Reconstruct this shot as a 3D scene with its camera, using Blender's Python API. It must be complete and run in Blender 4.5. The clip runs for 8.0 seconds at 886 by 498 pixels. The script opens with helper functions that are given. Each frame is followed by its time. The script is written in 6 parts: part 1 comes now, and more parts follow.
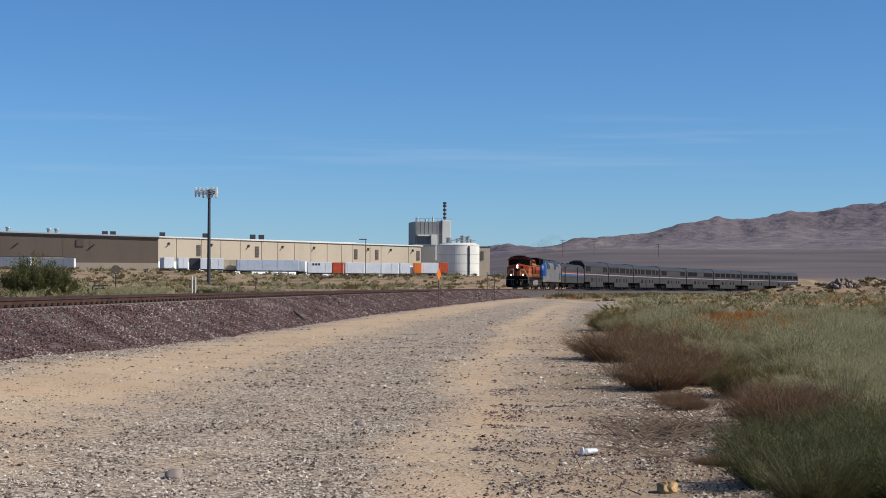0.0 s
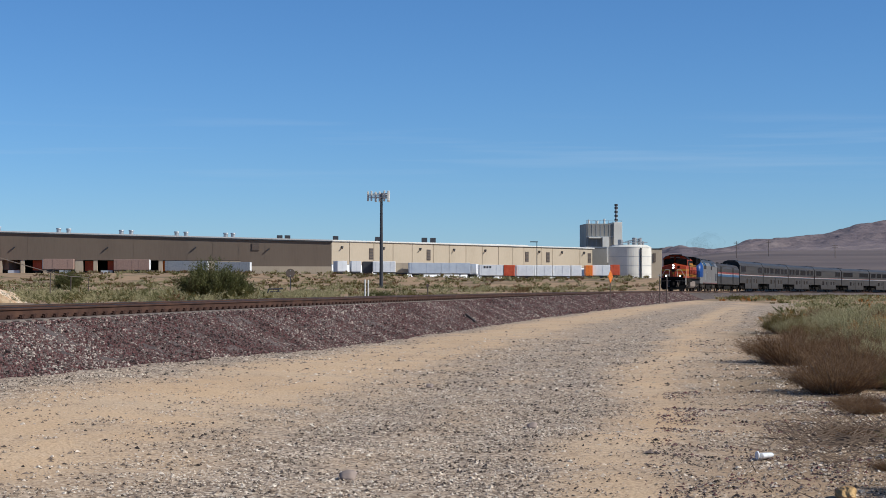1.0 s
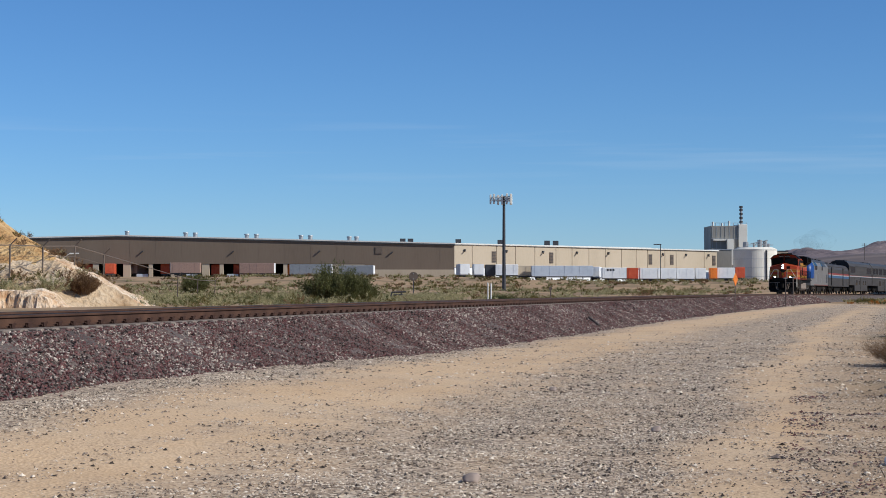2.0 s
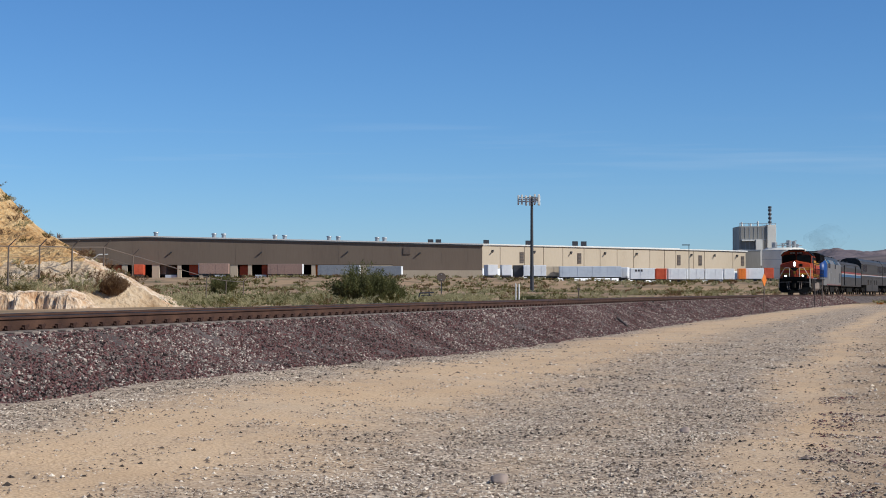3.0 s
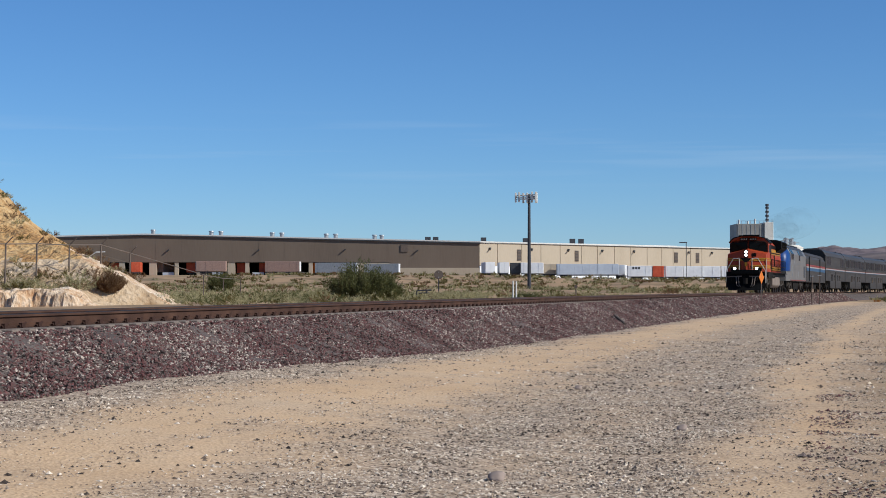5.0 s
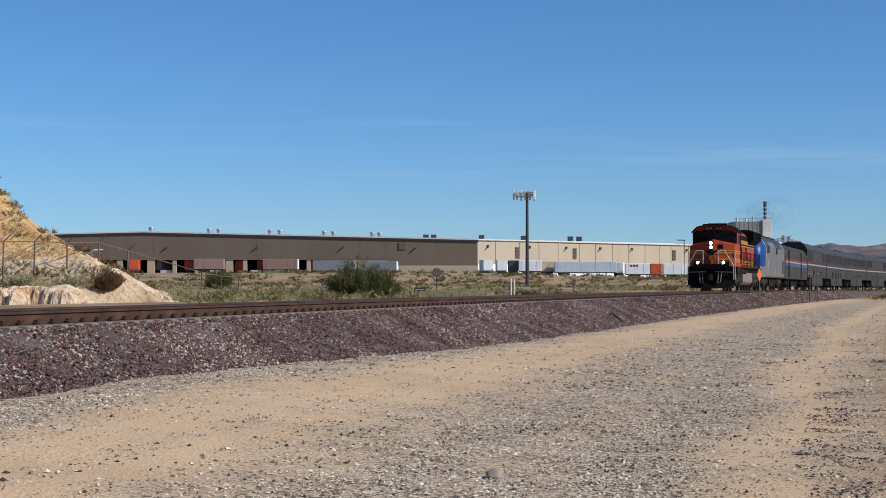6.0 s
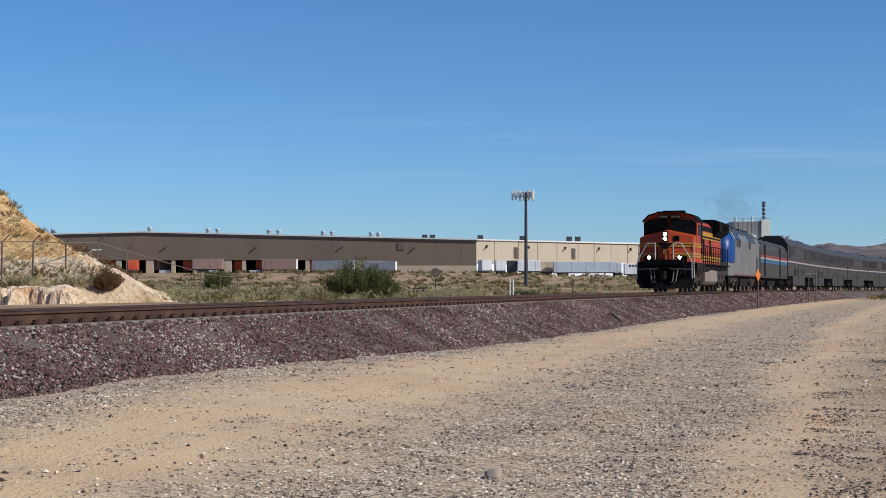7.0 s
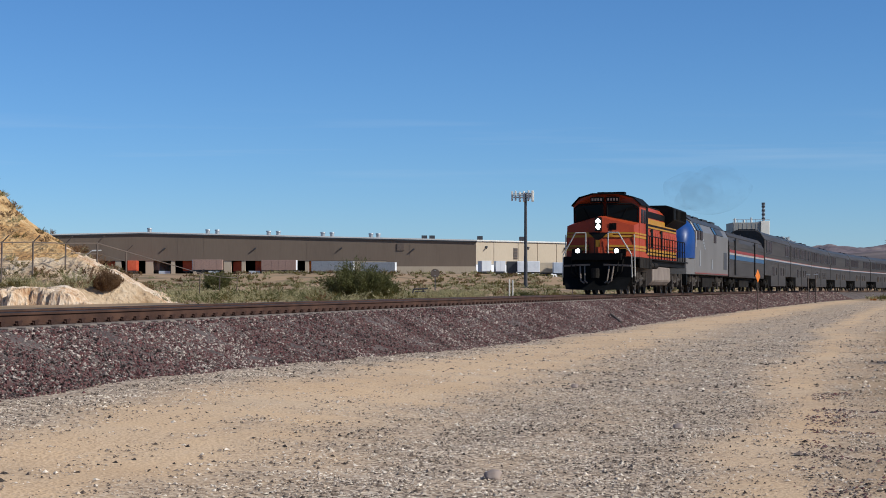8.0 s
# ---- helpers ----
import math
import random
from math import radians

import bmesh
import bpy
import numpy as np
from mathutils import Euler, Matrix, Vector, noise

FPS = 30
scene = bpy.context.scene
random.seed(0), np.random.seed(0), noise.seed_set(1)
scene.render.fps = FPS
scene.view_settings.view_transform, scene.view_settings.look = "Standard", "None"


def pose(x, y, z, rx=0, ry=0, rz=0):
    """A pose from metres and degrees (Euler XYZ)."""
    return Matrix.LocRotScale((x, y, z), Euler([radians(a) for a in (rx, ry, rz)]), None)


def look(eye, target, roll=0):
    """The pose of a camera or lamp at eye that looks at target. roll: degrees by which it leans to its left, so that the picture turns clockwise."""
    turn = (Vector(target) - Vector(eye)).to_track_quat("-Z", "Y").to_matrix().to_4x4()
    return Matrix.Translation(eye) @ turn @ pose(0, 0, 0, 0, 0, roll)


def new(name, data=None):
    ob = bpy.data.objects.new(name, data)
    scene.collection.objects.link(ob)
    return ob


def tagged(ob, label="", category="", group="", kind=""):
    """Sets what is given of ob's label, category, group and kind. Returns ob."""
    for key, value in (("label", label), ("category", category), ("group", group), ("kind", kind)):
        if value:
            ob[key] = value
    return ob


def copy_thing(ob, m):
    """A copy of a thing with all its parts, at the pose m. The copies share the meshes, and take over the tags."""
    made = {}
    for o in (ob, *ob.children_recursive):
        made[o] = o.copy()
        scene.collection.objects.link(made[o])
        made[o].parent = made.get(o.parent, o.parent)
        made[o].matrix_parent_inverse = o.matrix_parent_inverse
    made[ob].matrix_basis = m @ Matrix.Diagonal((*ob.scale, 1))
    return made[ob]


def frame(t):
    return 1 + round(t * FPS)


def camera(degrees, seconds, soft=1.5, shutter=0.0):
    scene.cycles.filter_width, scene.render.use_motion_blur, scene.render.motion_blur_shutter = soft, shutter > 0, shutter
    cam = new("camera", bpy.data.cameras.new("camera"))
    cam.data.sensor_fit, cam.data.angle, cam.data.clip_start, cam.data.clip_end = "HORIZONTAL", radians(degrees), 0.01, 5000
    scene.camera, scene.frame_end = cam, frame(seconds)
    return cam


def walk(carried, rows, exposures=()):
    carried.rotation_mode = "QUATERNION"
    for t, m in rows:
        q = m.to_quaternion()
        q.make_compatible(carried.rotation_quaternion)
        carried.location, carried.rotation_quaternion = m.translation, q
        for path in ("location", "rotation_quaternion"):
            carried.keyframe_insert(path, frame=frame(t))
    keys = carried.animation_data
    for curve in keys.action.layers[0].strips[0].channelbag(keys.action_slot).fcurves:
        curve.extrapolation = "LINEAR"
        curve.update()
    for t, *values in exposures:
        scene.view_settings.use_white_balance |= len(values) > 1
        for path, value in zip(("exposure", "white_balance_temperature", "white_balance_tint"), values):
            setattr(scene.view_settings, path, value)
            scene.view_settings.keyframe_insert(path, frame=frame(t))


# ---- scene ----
EYE = 1.54
cam = camera(29.29, 8.0, soft=0.9)
# seconds, turn to the left, tilt up, lean: a hand-turned tripod head
PAN = [
    (0, -10.66, 1.189, -0.241), (0.1, -10.656, 1.192, -0.22), (0.2, -10.642, 1.195, -0.199), (0.3, -10.601, 1.198, -0.177),
    (0.4, -10.484, 1.201, -0.156), (0.5, -9.597, 1.204, -0.135), (0.6, -8.48, 1.215, -0.123), (0.7, -7.227, 1.226, -0.112),
    (0.8, -6.216, 1.238, -0.1), (0.9, -5.49, 1.249, -0.088), (1.0, -4.877, 1.26, -0.077), (1.1, -4.344, 1.27, -0.068),
    (1.2, -3.831, 1.279, -0.058), (1.3, -3.241, 1.288, -0.049), (1.4, -2.708, 1.298, -0.04), (1.5, -2.138, 1.307, -0.03),
    (1.6, -1.734, 1.317, -0.027), (1.7, -1.388, 1.328, -0.024), (1.8, -1.061, 1.338, -0.021), (1.9, -0.849, 1.348, -0.018),
    (2.0, -0.732, 1.359, -0.015), (2.1, -0.675, 1.361, -0.012), (2.2, -0.608, 1.364, -0.009), (3.3, 0.355, 1.392, 0.025),
    (3.5, 0.361, 1.397, 0.031), (4.0, 0.343, 1.368, 0.02), (4.3, 0.266, 1.35, 0.02), (4.5, 0.199, 1.339, 0.021),
    (4.7, 0.161, 1.323, 0.021), (5.8, 0.059, 1.238, 0.025), (6.0, 0.053, 1.222, 0.025), (6.5, 0.027, 1.222, 0.024),
    (7.0, 0.012, 1.225, 0.028), (7.5, 0.0, 1.232, 0.034), (8.0, 0.0, 1.252, 0.0)]
walk(cam, [(t, pose(0, 0, EYE, 90 + p, r, y)) for t, y, p, r in PAN], exposures=[(0, 0.1, 5550, 5), (8, 0.1, 5550, 5)])

# ---- sky, sun ----
SUN_AZ, SUN_EL = radians(112), radians(36)  # clockwise from +y
world = bpy.data.worlds.new("sky")
scene.world = world
world.use_nodes = True
wn = world.node_tree.nodes
sky = wn.new("ShaderNodeTexSky")
sky.sky_type, sky.sun_disc = "NISHITA", False
sky.sun_elevation, sky.sun_rotation = SUN_EL, SUN_AZ
sky.altitude, sky.air_density, sky.dust_density, sky.ozone_density = 1500, 1.0, 0.2, 8.0
wn["Background"].inputs["Strength"].default_value = 0.087
wl = world.node_tree.links
# thin cirrus streaks low over the mountains
coord, sep, stretch, wisps = wn.new("ShaderNodeTexCoord"), wn.new("ShaderNodeSeparateXYZ"), wn.new("ShaderNodeMapping"), wn.new("ShaderNodeTexNoise")
stretch.inputs["Scale"].default_value = (2.5, 2.5, 70)
wisps.inputs["Scale"].default_value, wisps.inputs["Detail"].default_value = 2.2, 5
wl.new(coord.outputs["Generated"], sep.inputs[0])
wl.new(coord.outputs["Generated"], stretch.inputs[0])
wl.new(stretch.outputs[0], wisps.inputs["Vector"])
streak, layer, amount, veil = wn.new("ShaderNodeValToRGB"), wn.new("ShaderNodeValToRGB"), wn.new("ShaderNodeMath"), wn.new("ShaderNodeMix")
for ramp, stops in ((streak, ((0.52, 0), (0.75, 1))), (layer, ((0.055, 0), (0.076, 0.16), (0.086, 0.16), (0.105, 0)))):
    el = ramp.color_ramp.elements
    while len(el) < len(stops):
        el.new(0.5)
    for i, (at, v) in enumerate(stops):
        el[i].position, el[i].color = at, (v, v, v, 1)
wl.new(wisps.outputs["Fac"], streak.inputs[0])
wl.new(sep.outputs[2], layer.inputs[0])
amount.operation = "MULTIPLY"
wl.new(streak.outputs[0], amount.inputs[0])
wl.new(layer.outputs[0], amount.inputs[1])
veil.data_type = "RGBA"
wl.new(amount.outputs[0], veil.inputs[0])
wl.new(sky.outputs[0], veil.inputs[6])
veil.inputs[7].default_value = (6.6, 7.0, 7.4, 1)
wl.new(veil.outputs[2], wn["Background"].inputs[0])
sun_dir = Vector((math.sin(SUN_AZ) * math.cos(SUN_EL), math.cos(SUN_AZ) * math.cos(SUN_EL), math.sin(SUN_EL)))
sun = new("sun", bpy.data.lights.new("sun", "SUN"))
sun.data.energy, sun.data.angle, sun.data.color = 5.0, radians(0.55), (1.0, 0.87, 0.71)
sun.matrix_world = look(sun_dir * 50, (0, 0, 0))


# ---- materials ----
def mat(name, colours, rough=0.7, metal=0.0, scale=4.0, fine=60.0, bump=0.15, dist=0.01, island=0.0, obj_random=0.0, stretch=(1, 1, 1), spec=0.3):
    """Base colour from two scales of noise over a ramp of colours, with bump from the finer one."""
    m = bpy.data.materials.new(name)
    m.use_nodes = True
    n, l = m.node_tree.nodes, m.node_tree.links
    b = n["Principled BSDF"]
    b.inputs["Roughness"].default_value, b.inputs["Metallic"].default_value = rough, metal
    b.inputs["Specular IOR Level"].default_value = spec
    co = n.new("ShaderNodeTexCoord")
    mp = n.new("ShaderNodeMapping")
    mp.inputs["Scale"].default_value = stretch
    l.new(co.outputs["Object"], mp.inputs["Vector"])
    big, small = n.new("ShaderNodeTexNoise"), n.new("ShaderNodeTexNoise")
    big.inputs["Scale"].default_value, big.inputs["Detail"].default_value = scale, 5
    small.inputs["Scale"].default_value, small.inputs["Detail"].default_value = fine, 4
    for t in (big, small):
        l.new(mp.outputs[0], t.inputs["Vector"])
    mix = n.new("ShaderNodeMath")
    mix.operation = "MULTIPLY_ADD"
    l.new(small.outputs["Fac"], mix.inputs[0])
    mix.inputs[1].default_value = 0.5
    half = n.new("ShaderNodeMath")
    half.operation = "MULTIPLY_ADD"
    l.new(big.outputs["Fac"], half.inputs[0])
    half.inputs[1].default_value, half.inputs[2].default_value = 0.9, -0.2
    l.new(half.outputs[0], mix.inputs[2])
    last = mix
    for on, node, out in ((island, "ShaderNodeNewGeometry", "Random Per Island"), (obj_random, "ShaderNodeObjectInfo", "Random")):
        if on:
            g = n.new(node)
            add = n.new("ShaderNodeMath")
            add.operation = "MULTIPLY_ADD"
            sub = n.new("ShaderNodeMath")
            sub.operation = "SUBTRACT"
            l.new(g.outputs[out], sub.inputs[0])
            sub.inputs[1].default_value = 0.5
            l.new(sub.outputs[0], add.inputs[0])
            add.inputs[1].default_value = on
            l.new(last.outputs[0], add.inputs[2])
            last = add
    ramp = n.new("ShaderNodeValToRGB")
    e = ramp.color_ramp.elements
    k = len(colours)
    while len(e) < k:
        e.new(0.5)
    for i, c in enumerate(colours):
        e[i].position = 0.5 if k == 1 else (0.25 + 0.5 * i / (k - 1) if not island else 0.05 + 0.9 * i / (k - 1))
        e[i].color = (*c, 1)
    l.new(last.outputs[0], ramp.inputs[0])
    l.new(ramp.outputs[0], b.inputs["Base Color"])
    if bump:
        bu = n.new("ShaderNodeBump")
        bu.inputs["Strength"].default_value, bu.inputs["Distance"].default_value = bump, dist
        l.new(small.outputs["Fac"], bu.inputs["Height"])
        l.new(bu.outputs[0], b.inputs["Normal"])
    return m


def plain(name, c, rough=0.5, metal=0.0, wear=0.18, scale=3.0, **kw):
    return mat(name, [tuple(v * (1 - wear) for v in c), c, tuple(min(1, v * (1 + wear)) for v in c)], rough, metal, scale, kw.pop("fine", 35.0), kw.pop("bump", 0.05), **kw)


def glow(name, c, power):
    m = bpy.data.materials.new(name)
    m.use_nodes = True
    b = m.node_tree.nodes["Principled BSDF"]
    b.inputs["Base Color"].default_value = b.inputs["Emission Color"].default_value = (*c, 1)
    b.inputs["Emission Strength"].default_value = power
    return m


def glass(name, c=(0.005, 0.0055, 0.006)):
    m = bpy.data.materials.new(name)
    m.use_nodes = True
    b = m.node_tree.nodes["Principled BSDF"]
    b.inputs["Base Color"].default_value = (*c, 1)
    b.inputs["Roughness"].default_value = 0.08
    b.inputs["Specular IOR Level"].default_value = 0.05
    return m


def ground_material():
    """Desert floor: sand, with gravelled bands that follow the track, and scrubby soil further off."""
    m = bpy.data.materials.new("desert_ground")
    m.use_nodes = True
    n, l = m.node_tree.nodes, m.node_tree.links
    b = n["Principled BSDF"]
    b.inputs["Roughness"].default_value = 0.95
    b.inputs["Specular IOR Level"].default_value = 0.15
    co = n.new("ShaderNodeTexCoord")

    def noise_tex(s, d=5, vec=None, kind="ShaderNodeTexNoise"):
        t = n.new(kind)
        t.inputs["Scale"].default_value = s
        if kind == "ShaderNodeTexNoise":
            t.inputs["Detail"].default_value = d
        l.new(vec or co.outputs["Object"], t.inputs["Vector"])
        return t

    def ramp(fac, stops):
        r = n.new("ShaderNodeValToRGB")
        e = r.color_ramp.elements
        while len(e) < len(stops):
            e.new(0.5)
        for i, (p, c) in enumerate(stops):
            e[i].position, e[i].color = p, (*c, 1) if isinstance(c, tuple) else (c, c, c, 1)
        l.new(fac, r.inputs[0])
        return r.outputs[0]

    def mixc(fac, a, c):
        x = n.new("ShaderNodeMix")
        x.data_type = "RGBA"
        l.new(fac, x.inputs[0])
        l.new(a, x.inputs[6])
        l.new(c, x.inputs[7])
        return x.outputs[2]

    sand = ramp(noise_tex(0.35).outputs["Fac"], [(0.3, (0.51, 0.34, 0.19)), (0.5, (0.59, 0.405, 0.235)), (0.7, (0.56, 0.415, 0.27))])
    grit = ramp(noise_tex(38, 3).outputs["Fac"], [(0.36, (0.27, 0.185, 0.115)), (0.5, (0.55, 0.39, 0.24)), (0.68, (0.64, 0.49, 0.335))])
    v = noise_tex(31, kind="ShaderNodeTexVoronoi")
    sep = n.new("ShaderNodeSeparateColor")
    l.new(v.outputs["Color"], sep.inputs[0])
    stones = ramp(sep.outputs[0], [(0.0, (0.06, 0.045, 0.035)), (0.25, (0.22, 0.163, 0.118)), (0.55, (0.39, 0.3, 0.215)), (0.88, (0.5, 0.4, 0.295)), (1.0, (0.66, 0.56, 0.44))])
    at = n.new("ShaderNodeAttribute")
    at.attribute_name = "gravel"
    patch = noise_tex(0.8, 6)
    k = n.new("ShaderNodeMath")
    k.operation = "MULTIPLY_ADD"
    l.new(patch.outputs["Fac"], k.inputs[0])
    k.inputs[1].default_value = 1.1
    s2 = n.new("ShaderNodeMath")
    s2.operation = "SUBTRACT"
    l.new(at.outputs["Fac"], s2.inputs[0])
    s2.inputs[1].default_value = 0.55
    l.new(s2.outputs[0], k.inputs[2])
    k2 = n.new("ShaderNodeMath")
    k2.operation = "MULTIPLY_ADD"
    k2.use_clamp = True
    l.new(noise_tex(9, 4).outputs["Fac"], k2.inputs[0])
    k2.inputs[1].default_value = 0.9
    k3 = n.new("ShaderNodeMath")
    k3.operation = "MULTIPLY_ADD"
    l.new(k.outputs[0], k3.inputs[0])
    k3.inputs[1].default_value, k3.inputs[2].default_value = 1.2, -0.5
    l.new(k3.outputs[0], k2.inputs[2])
    base = mixc(noise_tex(1.3, 3).outputs["Fac"], sand, grit)
    col = mixc(k2.outputs[0], base, stones)
    sc = n.new("ShaderNodeAttribute")
    sc.attribute_name = "scrub"
    soil = ramp(noise_tex(0.11, 8).outputs["Fac"], [(0.32, (0.17, 0.135, 0.078)), (0.45, (0.26, 0.18, 0.108)), (0.55, (0.37, 0.25, 0.145)), (0.7, (0.2, 0.155, 0.09))])
    col = mixc(sc.outputs["Fac"], col, soil)
    fr = n.new("ShaderNodeAttribute")
    fr.attribute_name = "plain"
    far = ramp(noise_tex(0.006, 8).outputs["Fac"], [(0.35, (0.11, 0.088, 0.085)), (0.55, (0.145, 0.115, 0.105)), (0.75, (0.2, 0.155, 0.135))])
    col = mixc(fr.outputs["Fac"], col, far)
    l.new(col, b.inputs["Base Color"])
    bu = n.new("ShaderNodeBump")
    bu.inputs["Strength"].default_value, bu.inputs["Distance"].default_value = 0.3, 0.02
    l.new(v.outputs["Distance"], bu.inputs["Height"])
    b2 = n.new("ShaderNodeBump")
    b2.inputs["Strength"].default_value, b2.inputs["Distance"].default_value = 0.4, 0.02
    l.new(noise_tex(45, 4).outputs["Fac"], b2.inputs["Height"])
    l.new(bu.outputs[0], b2.inputs["Normal"])
    l.new(b2.outputs[0], b.inputs["Normal"])
    return m


M_GROUND = ground_material()
M_BALLAST = mat("ballast_bed", [(0.04, 0.032, 0.029), (0.08, 0.062, 0.055), (0.11, 0.087, 0.077), (0.16, 0.13, 0.113)], 0.9, 0, 1.1, 22, 0.9, 0.05)
M_STONE = mat("ballast_stone", [(0.02, 0.014, 0.012), (0.05, 0.032, 0.028), (0.12, 0.036, 0.034), (0.06, 0.042, 0.038), (0.15, 0.045, 0.043), (0.08, 0.055, 0.049), (0.14, 0.058, 0.053), (0.1, 0.07, 0.062), (0.17, 0.07, 0.064), (0.11, 0.09, 0.078), (0.13, 0.1, 0.087), (0.15, 0.115, 0.1), (0.18, 0.145, 0.122), (0.42, 0.35, 0.29)], 0.85, 0, 0.5, 40, 0.3, 0.01, island=1.0)
M_PEBBLE = mat("pebble", [(0.04, 0.03, 0.023), (0.13, 0.094, 0.068), (0.25, 0.19, 0.137), (0.37, 0.285, 0.205), (0.45, 0.355, 0.26), (0.53, 0.43, 0.325), (0.68, 0.58, 0.46)], 0.85, 0, 0.5, 40, 0.3, 0.01, island=1.0)
M_RAIL = mat("rusty_rail", [(0.03, 0.014, 0.008), (0.065, 0.031, 0.018), (0.1, 0.05, 0.029)], 0.8, 0.1, 2, 60, 0.2, 0.004)
M_RAILTOP = plain("dark_rail_head", (0.035, 0.031, 0.03), 0.5, 0.4)
M_TIE = mat("weathered_sleeper", [(0.12, 0.09, 0.075), (0.2, 0.16, 0.13), (0.28, 0.24, 0.2)], 0.9, 0, 3, 40, 0.3, 0.01)
M_CLIP = plain("rusted_clip", (0.05, 0.024, 0.016), 0.8, 0.3)
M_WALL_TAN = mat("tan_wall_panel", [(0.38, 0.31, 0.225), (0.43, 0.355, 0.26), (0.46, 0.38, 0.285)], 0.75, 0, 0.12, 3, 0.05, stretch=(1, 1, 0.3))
# brown siding, made darker to hold the gable's raking-light shade in colour
M_WALL_BROWN = mat("dimmed_brown_siding", [(0.14, 0.105, 0.078), (0.165, 0.125, 0.092), (0.18, 0.138, 0.102)], 0.7, 0, 0.1, 2.5, 0.05, stretch=(1, 1, 0.12))
M_ROOF = plain("pale_roof_edge", (0.6, 0.58, 0.54), 0.6)
M_DOCK_SHADE = plain("dock_shade", (0.02, 0.018, 0.017), 0.8)
M_WHITE = mat("white_trailer_paint", [(0.66, 0.67, 0.68), (0.78, 0.78, 0.78), (0.82, 0.82, 0.81)], 0.45, 0, 0.5, 9, 0.03)
M_GREYT = mat("grey_trailer_paint", [(0.42, 0.46, 0.52), (0.5, 0.54, 0.6), (0.55, 0.59, 0.64)], 0.45, 0.1, 0.5, 9, 0.03)
M_REDT = mat("red_container_paint", [(0.4, 0.06, 0.025), (0.5, 0.085, 0.035), (0.55, 0.12, 0.05)], 0.5, 0, 0.8, 9, 0.03)
M_ORANGET = plain("orange_container_paint", (0.75, 0.2, 0.03), 0.5)
M_BROWNT = plain("brown_trailer_paint", (0.3, 0.2, 0.16), 0.55)
M_TYRE = plain("tyre_rubber", (0.02, 0.02, 0.02), 0.85)
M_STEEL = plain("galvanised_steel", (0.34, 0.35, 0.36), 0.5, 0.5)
M_DARKSTEEL = plain("dark_painted_steel", (0.06, 0.06, 0.065), 0.55, 0.3)
M_CONCRETE = mat("pale_silo_concrete", [(0.6, 0.56, 0.49), (0.68, 0.64, 0.56), (0.74, 0.7, 0.62)], 0.8, 0, 0.25, 6, 0.1)
M_GREYMETAL = mat("grey_tower_cladding", [(0.2, 0.185, 0.165), (0.25, 0.235, 0.21), (0.29, 0.27, 0.24)], 0.6, 0.1, 0.3, 5, 0.05, stretch=(1, 1, 0.1))
M_ANT = plain("white_antenna_shell", (0.62, 0.6, 0.55), 0.5)
M_SIGNY = plain("orange_sign_sheet", (0.55, 0.15, 0.012), 0.5)
M_POST = plain("weathered_post", (0.13, 0.1, 0.08), 0.8)
M_HILL = mat("orange_earth_hill", [(0.27, 0.145, 0.055), (0.41, 0.235, 0.09), (0.5, 0.33, 0.15), (0.58, 0.43, 0.25)], 0.95, 0, 0.45, 3.5, 1.0, 0.3)
M_CHALK = mat("pale_cut_rock", [(0.33, 0.17, 0.075), (0.52, 0.35, 0.21), (0.66, 0.53, 0.39), (0.74, 0.66, 0.55)], 0.95, 0, 0.9, 6, 1.0, 0.2, stretch=(1, 1, 0.5))
# grey-purple shift of this ramp holds the distance haze in the colour
M_MOUNT = mat("haze_tinted_mountain", [(0.1, 0.076, 0.083), (0.15, 0.117, 0.121), (0.185, 0.144, 0.14), (0.24, 0.19, 0.174)], 0.95, 0, 0.005, 0.024, 0.9, 14)
M_ROCK = mat("desert_boulder", [(0.16, 0.125, 0.11), (0.27, 0.21, 0.175), (0.38, 0.31, 0.26)], 0.95, 0, 0.3, 2, 0.6, 0.1, island=0.6)
M_CHALK_ROCK = mat("tan_boulder", [(0.15, 0.11, 0.08), (0.26, 0.195, 0.145), (0.38, 0.3, 0.23)], 0.95, 0, 0.3, 2, 0.6, 0.1, island=0.6)
M_KNOLL = mat("tan_knoll_sand", [(0.13, 0.09, 0.055), (0.25, 0.165, 0.09), (0.36, 0.25, 0.15), (0.42, 0.31, 0.2)], 0.95, 0, 0.25, 1.6, 1.0, 0.5)
M_TALUS = mat("pale_talus", [(0.28, 0.18, 0.095), (0.4, 0.28, 0.165), (0.48, 0.36, 0.235), (0.56, 0.45, 0.325)], 0.95, 0, 0.5, 3.5, 1.0, 0.25)
LEAVES = {
    "sage": [(0.190, 0.172, 0.080), (0.310, 0.282, 0.140), (0.410, 0.365, 0.195), (0.500, 0.432, 0.250)],
    "green": [(0.036, 0.040, 0.013), (0.080, 0.086, 0.028), (0.135, 0.132, 0.048), (0.215, 0.188, 0.083)],
    "dry": [(0.075, 0.040, 0.019), (0.140, 0.079, 0.038), (0.220, 0.130, 0.066), (0.320, 0.205, 0.111)],
    "rust": [(0.220, 0.079, 0.014), (0.340, 0.135, 0.025), (0.430, 0.186, 0.043), (0.460, 0.260, 0.085)],
    "olive": [(0.055, 0.047, 0.014), (0.115, 0.093, 0.028), (0.185, 0.144, 0.049), (0.280, 0.214, 0.085)]}
M_LEAF = {k: mat(k + "_leaf", c, 0.85, 0, 1.2, 20, 0, island=0.45) for k, c in LEAVES.items()}
